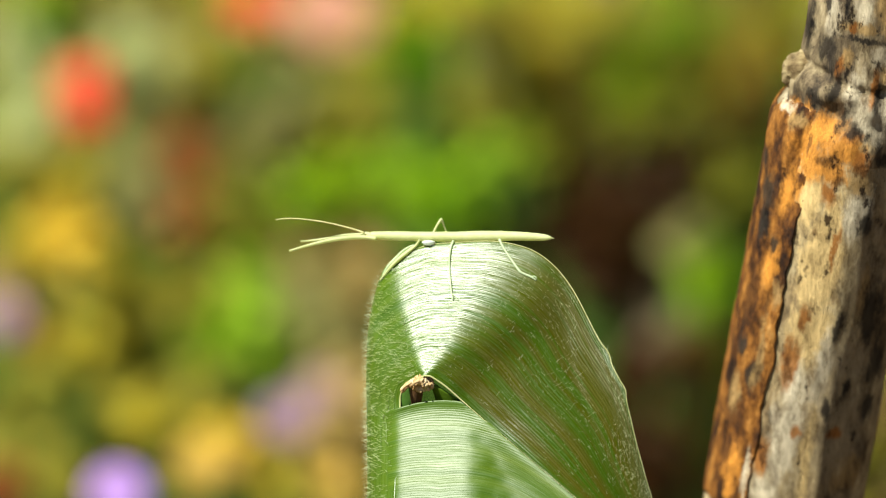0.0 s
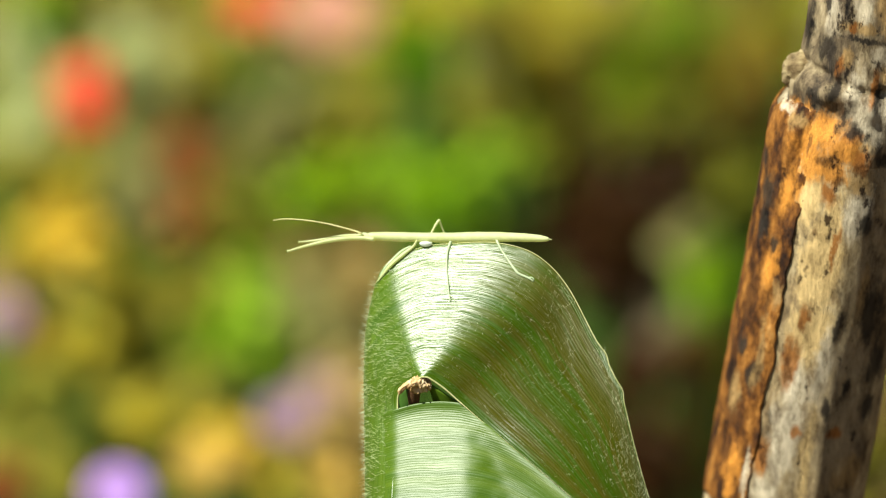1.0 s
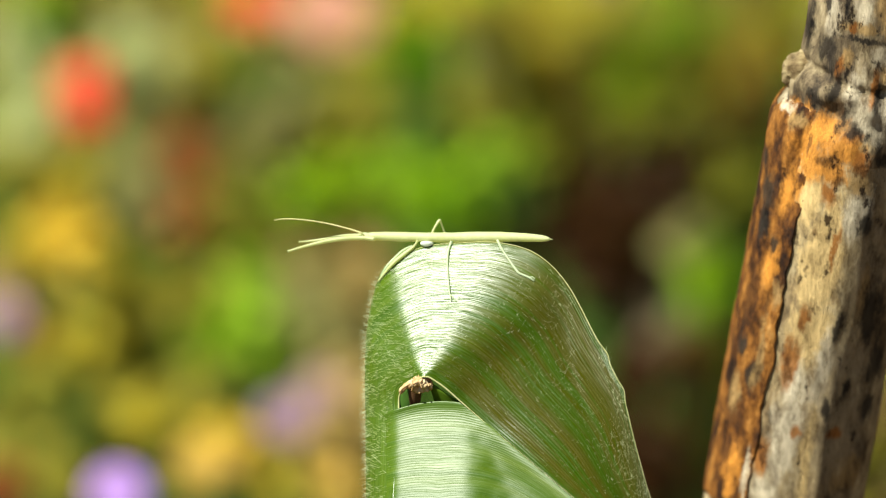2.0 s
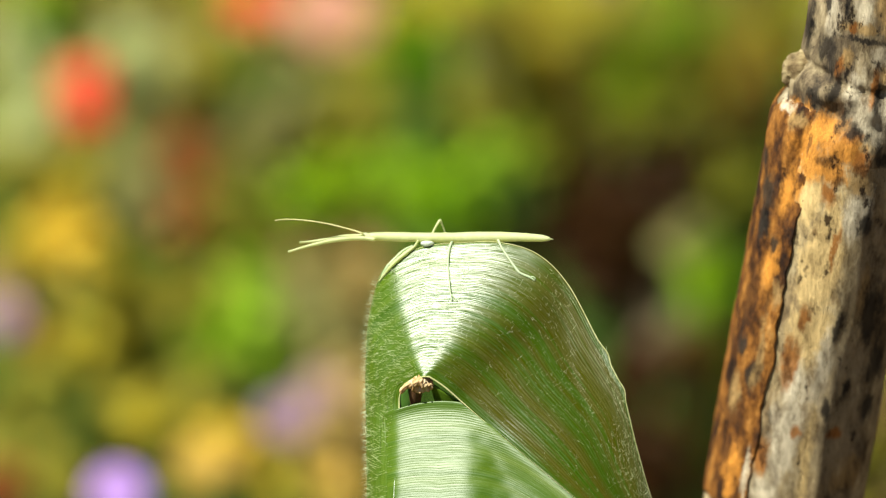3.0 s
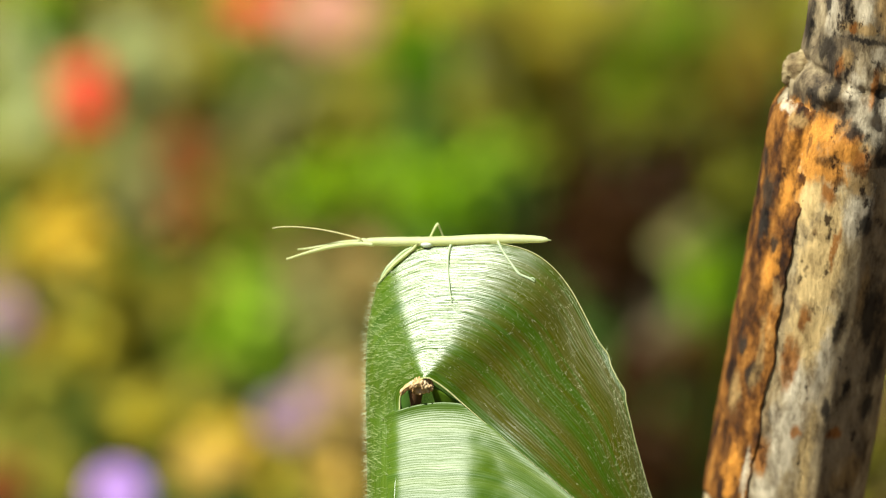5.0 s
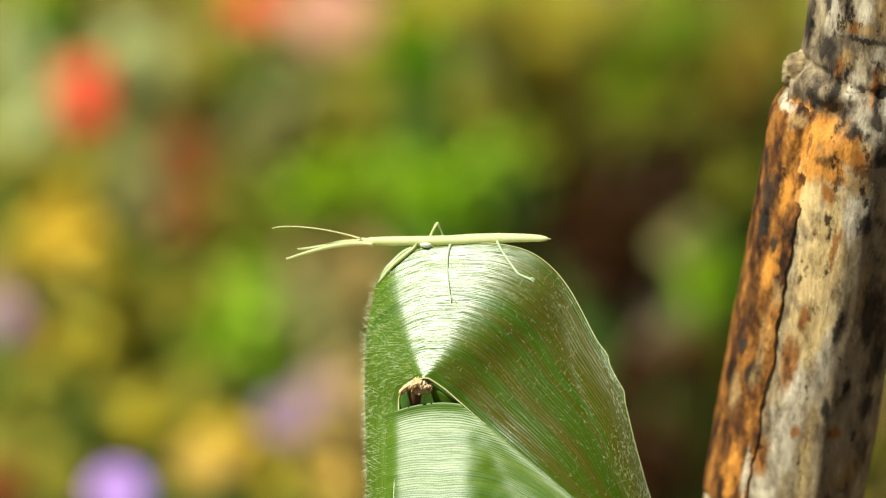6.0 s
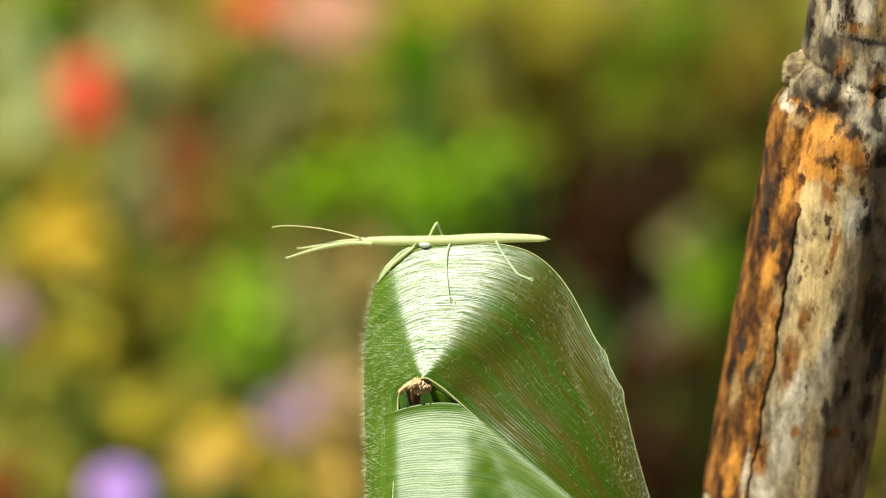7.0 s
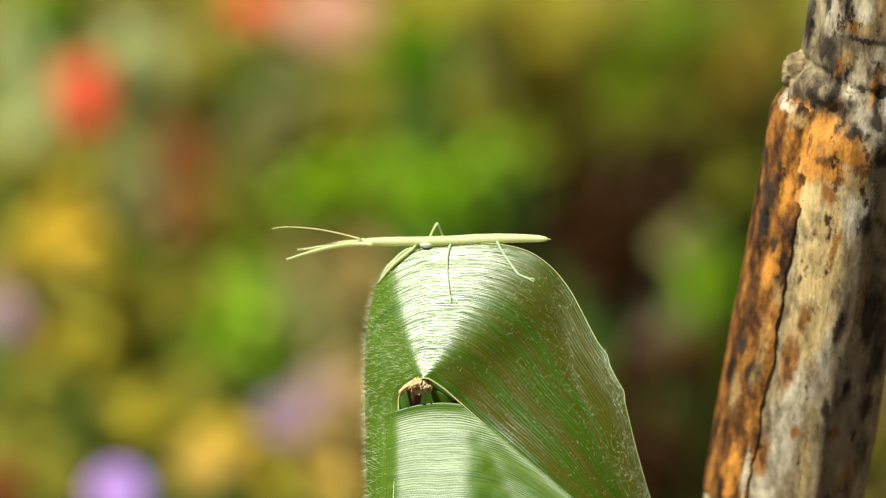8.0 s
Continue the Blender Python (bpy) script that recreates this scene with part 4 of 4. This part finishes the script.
plants(M_YELLOW, "yellowing leafy plant in the flower bed", 0.15, [(90, 340, 50, 34), (130, 315, 30, 20), (262, 738, 36, 18), (210, 600, 50, 34), (150, 615, 44, 30), (320, 140, 34, 44), (1050, 8, 60, 22), (180, 490, 30, 24), (945, 110, 38, 50), (60, 450, 40, 40), (335, 470, 36, 30), (700, 30, 40, 34), (790, 20, 44, 34), (600, 95, 50, 30), (520, 845, 30, 24)])
plants(M_GOLD, "golden yellow drying plant in the bed", 0.15, [(115, 415, 50, 36), (130, 455, 44, 24), (405, 790, 34, 24)])
plants(M_BROWN, "golden-brown withering plant in the bed", 0.13, [(300, 215, 34, 30), (190, 285, 34, 30), (220, 380, 40, 34), (305, 65, 30, 34), (910, 30, 34, 30), (1020, 125, 34, 40), (400, 720, 36, 30), (140, 740, 50, 30), (80, 600, 40, 34), (1350, 110, 34, 44), (285, 632, 36, 26), (130, 560, 30, 26), (120, 800, 40, 24), (470, 840, 44, 30), (370, 400, 34, 26), (1290, 195, 40, 26), (440, 680, 30, 20)])
plants(M_PALE, "pale whitish-green leafy plant in the sun", 0.17, [(28, 160, 44, 60), (30, 215, 44, 34), (250, 110, 34, 40), (230, 80, 30, 24), (10, 80, 30, 30), (60, 180, 34, 34), (94, 160, 16, 26), (206, 120, 16, 20), (255, 150, 20, 20), (40, 250, 34, 16)])
plants(M_RUST, "rusty red-brown withering plant", 0.16, [(342, 322, 20, 36), (312, 388, 18, 22), (330, 270, 14, 24), (350, 345, 16, 24), (0, 862, 20, 20)])
plants(M_TAN, "pinkish-brown drying plant in the bed", 0.15, [(600, 405, 40, 24), (560, 450, 40, 24), (645, 500, 24, 44), (620, 685, 34, 34), (605, 730, 40, 30), (20, 500, 34, 34), (640, 580, 24, 34), (500, 45, 30, 24), (650, 780, 24, 40)])
# added dark plants in place of soil and shade between the lit ones
plants(M_SHADED_UMBER, "brown plant added to stand for shaded soil", 0.12, [(1050, 235, 40, 26), (1050, 300, 40, 30), (1320, 235, 40, 24), (1240, 265, 50, 24), (950, 400, 44, 24), (1040, 370, 44, 24), (1090, 500, 30, 24), (990, 325, 36, 30), (1200, 850, 60, 34), (1200, 750, 50, 40), (130, 35, 30, 30), (210, 250, 30, 20), (1230, 640, 30, 34), (225, 20, 30, 26), (1000, 210, 36, 30)])
plants(M_SHADED_SOIL, "low dark brown plant added as shaded soil", 0.17, [(1150, 320, 36, 24), (1195, 300, 36, 20), (1165, 385, 36, 26), (1100, 400, 40, 20), (990, 400, 30, 16), (1085, 560, 24, 30), (1130, 700, 24, 30), (1100, 480, 36, 30), (1075, 440, 30, 24), (1130, 530, 30, 30), (1060, 340, 30, 24), (1140, 450, 30, 24)])
plants(M_SHADED_SOIL, "dark brown plant added as shade in the bed", 0.12, [(1140, 315, 50, 34), (1135, 330, 40, 20), (1110, 380, 50, 24), (1110, 400, 60, 40), (1120, 560, 40, 60), (1120, 690, 44, 50), (1200, 300, 44, 24), (1060, 460, 44, 40), (1040, 540, 30, 40), (1160, 360, 40, 26), (1100, 780, 40, 60), (1010, 450, 40, 40)])

plants(M_GOLD, "golden yellow leafy plant in sunlight", 0.18, [(108, 420, 36, 24), (140, 450, 24, 16)])
# taller added clumps that darken the gap beside the leaf
plants(M_SHADED_SOIL, "tall dark brown plant added as shaded soil", 0.18, [(1040, 420, 30, 24), (1008, 440, 24, 24), (1062, 500, 24, 30), (1090, 600, 24, 40), (1130, 770, 34, 30), (1190, 705, 34, 24), (1110, 850, 34, 24), (1125, 660, 26, 30), (1215, 300, 30, 20)])
plants(M_SHADED_UMBER, "brown leafy plant added to stand for shaded soil", 0.17, [(1200, 800, 34, 34), (1235, 730, 26, 34), (1160, 850, 34, 24), (1230, 640, 26, 30), (1180, 480, 20, 30)])

FLOWERS = (
    (M_RED, "full red flower among pale leaves", [(146, 145, 46, 0.20), (445, 5, 44, 0.2), (152, 195, 40, 0.19)]),
    (M_SALMON, "salmon-pink flower in the sun", [(590, 25, 75, 0.2), (540, 5, 45, 0.2)]),
    (M_VIOLET, "violet flower in the bed", [(208, 872, 50, 0.21)]),
    (M_LILAC, "soft lilac flower in the bed", [(2, 560, 44, 0.22), (505, 740, 48, 0.22)]),
    (M_MAUVE, "mauve flower in the bed", [(560, 690, 36, 0.2), (600, 420, 36, 0.12), (650, 500, 40, 0.12), (620, 690, 40, 0.1)]),
    (M_ORANGE, "orange flower in the bed", [(355, 825, 50, 0.2), (405, 805, 28, 0.18), (570, 810, 46, 0.2), (600, 860, 40, 0.2)]),
)
for mat, label, rows in FLOWERS:
    for a, b, r, h in rows:
        seed += 1
        flower(a, b, r, h, mat, label, seed)


# ---- what moves ----
def sway(dx, dy, turn):
    """A small slide and turn in the plane across the line of sight, about the leaf's middle."""
    c = sp(784, 600)
    m = Matrix.Translation(RIGHT * (dx * UNIT) - UP * (dy * UNIT))
    return m @ Matrix.Translation(c) @ Matrix.Rotation(radians(turn), 4, WAY) @ Matrix.Translation(-c)


LEAF_SWAY = [(0.0, 4.6, -2.0, 0.05), (0.1, 5.4, -2.1, 0.05), (0.2, 4.4, -1.6, 0.03), (0.3, 3.0, -0.8, 0.02), (0.5, 1.7, -0.3, 0.0), (0.8, 0.2, 0.0, 0.0),
             (1.0, 0.0, 0.0, 0.0), (1.5, 0.2, 0.1, 0.03), (1.7, 0.4, 0.0, 0.0), (2.8, 4.6, -1.6, -0.06), (3.0, 2.8, -0.8, -0.1), (3.2, 2.6, -0.7, -0.1)]
LEAF_SWAY += [(3.5, 1.5, -0.1, -0.04), (3.8, 0.4, 0.1, -0.03), (4.0, 0.2, 0.2, -0.02), (4.1, 1.2, -0.1, 0.0), (4.2, 3.4, -1.0, 0.02), (4.3, 5.2, -1.7, 0.04), (4.4, 7.8, -2.6, 0.07),
              (4.5, 9.2, -2.9, 0.08), (4.6, 7.4, -0.8, -0.1), (4.7, 5.6, 0.3, -0.18)]
LEAF_SWAY += [(5.8, 0.7, 3.2, -0.24), (5.9, 1.7, 2.0, -0.25), (6.0, 1.5, 1.9, -0.25), (6.5, 1.7, 1.6, -0.27), (7.0, 0.1, 1.9, -0.25), (7.5, 1.3, 2.0, -0.22), (8.0, 1.4, 2.2, -0.18)]
BODY_SWAY = [(0.0, 4.5, -1.7, -0.15), (0.5, 0.8, -0.3, 0.0), (1.0, 0.0, 0.0, 0.0), (1.7, 0.0, 0.0, 0.05), (2.8, 4.5, -0.6, -0.17), (3.0, 2.6, -0.1, -0.15),
             (3.5, 1.2, -0.3, 0.0), (4.0, -0.2, 0.0, 0.06), (4.3, 4.6, -0.6, -0.2), (4.5, 8.1, -1.4, -0.36), (4.6, 7.6, 4.0, -1.36), (4.7, 6.2, 5.0, -1.46)]
BODY_SWAY += [(5.8, 1.7, 7.8, -1.82), (5.9, 3.9, 4.9, -1.77), (6.0, 3.6, 4.8, -1.76), (6.5, 3.7, 4.7, -1.8), (7.0, 1.9, 4.6, -1.55), (7.5, 3.8, 5.2, -1.78), (8.0, 3.6, 5.6, -1.82)]


def between(rows, t):
    for r0, r1 in zip(rows, rows[1:]):
        if r0[0] <= t <= r1[0]:
            f = (t - r0[0]) / (r1[0] - r0[0])
            return [x + (y - x) * f for x, y in zip(r0, r1)][1:]
    return rows[-1][1:]


def motions():
    insect_home = Matrix.Translation(insect.location)
    for ob in (plant, insect, drop):
        home = Matrix.Translation(ob.location)
        walk(ob, [(r[0], sway(*r[1:]) @ home) for r in LEAF_SWAY])
    home = insect_home
    rows = []
    for r in BODY_SWAY:
        leaf = sway(*between(LEAF_SWAY, r[0]))
        rows.append((r[0], home.inverted() @ leaf.inverted() @ sway(*r[1:]) @ home))
    walk(body, rows)


motions()
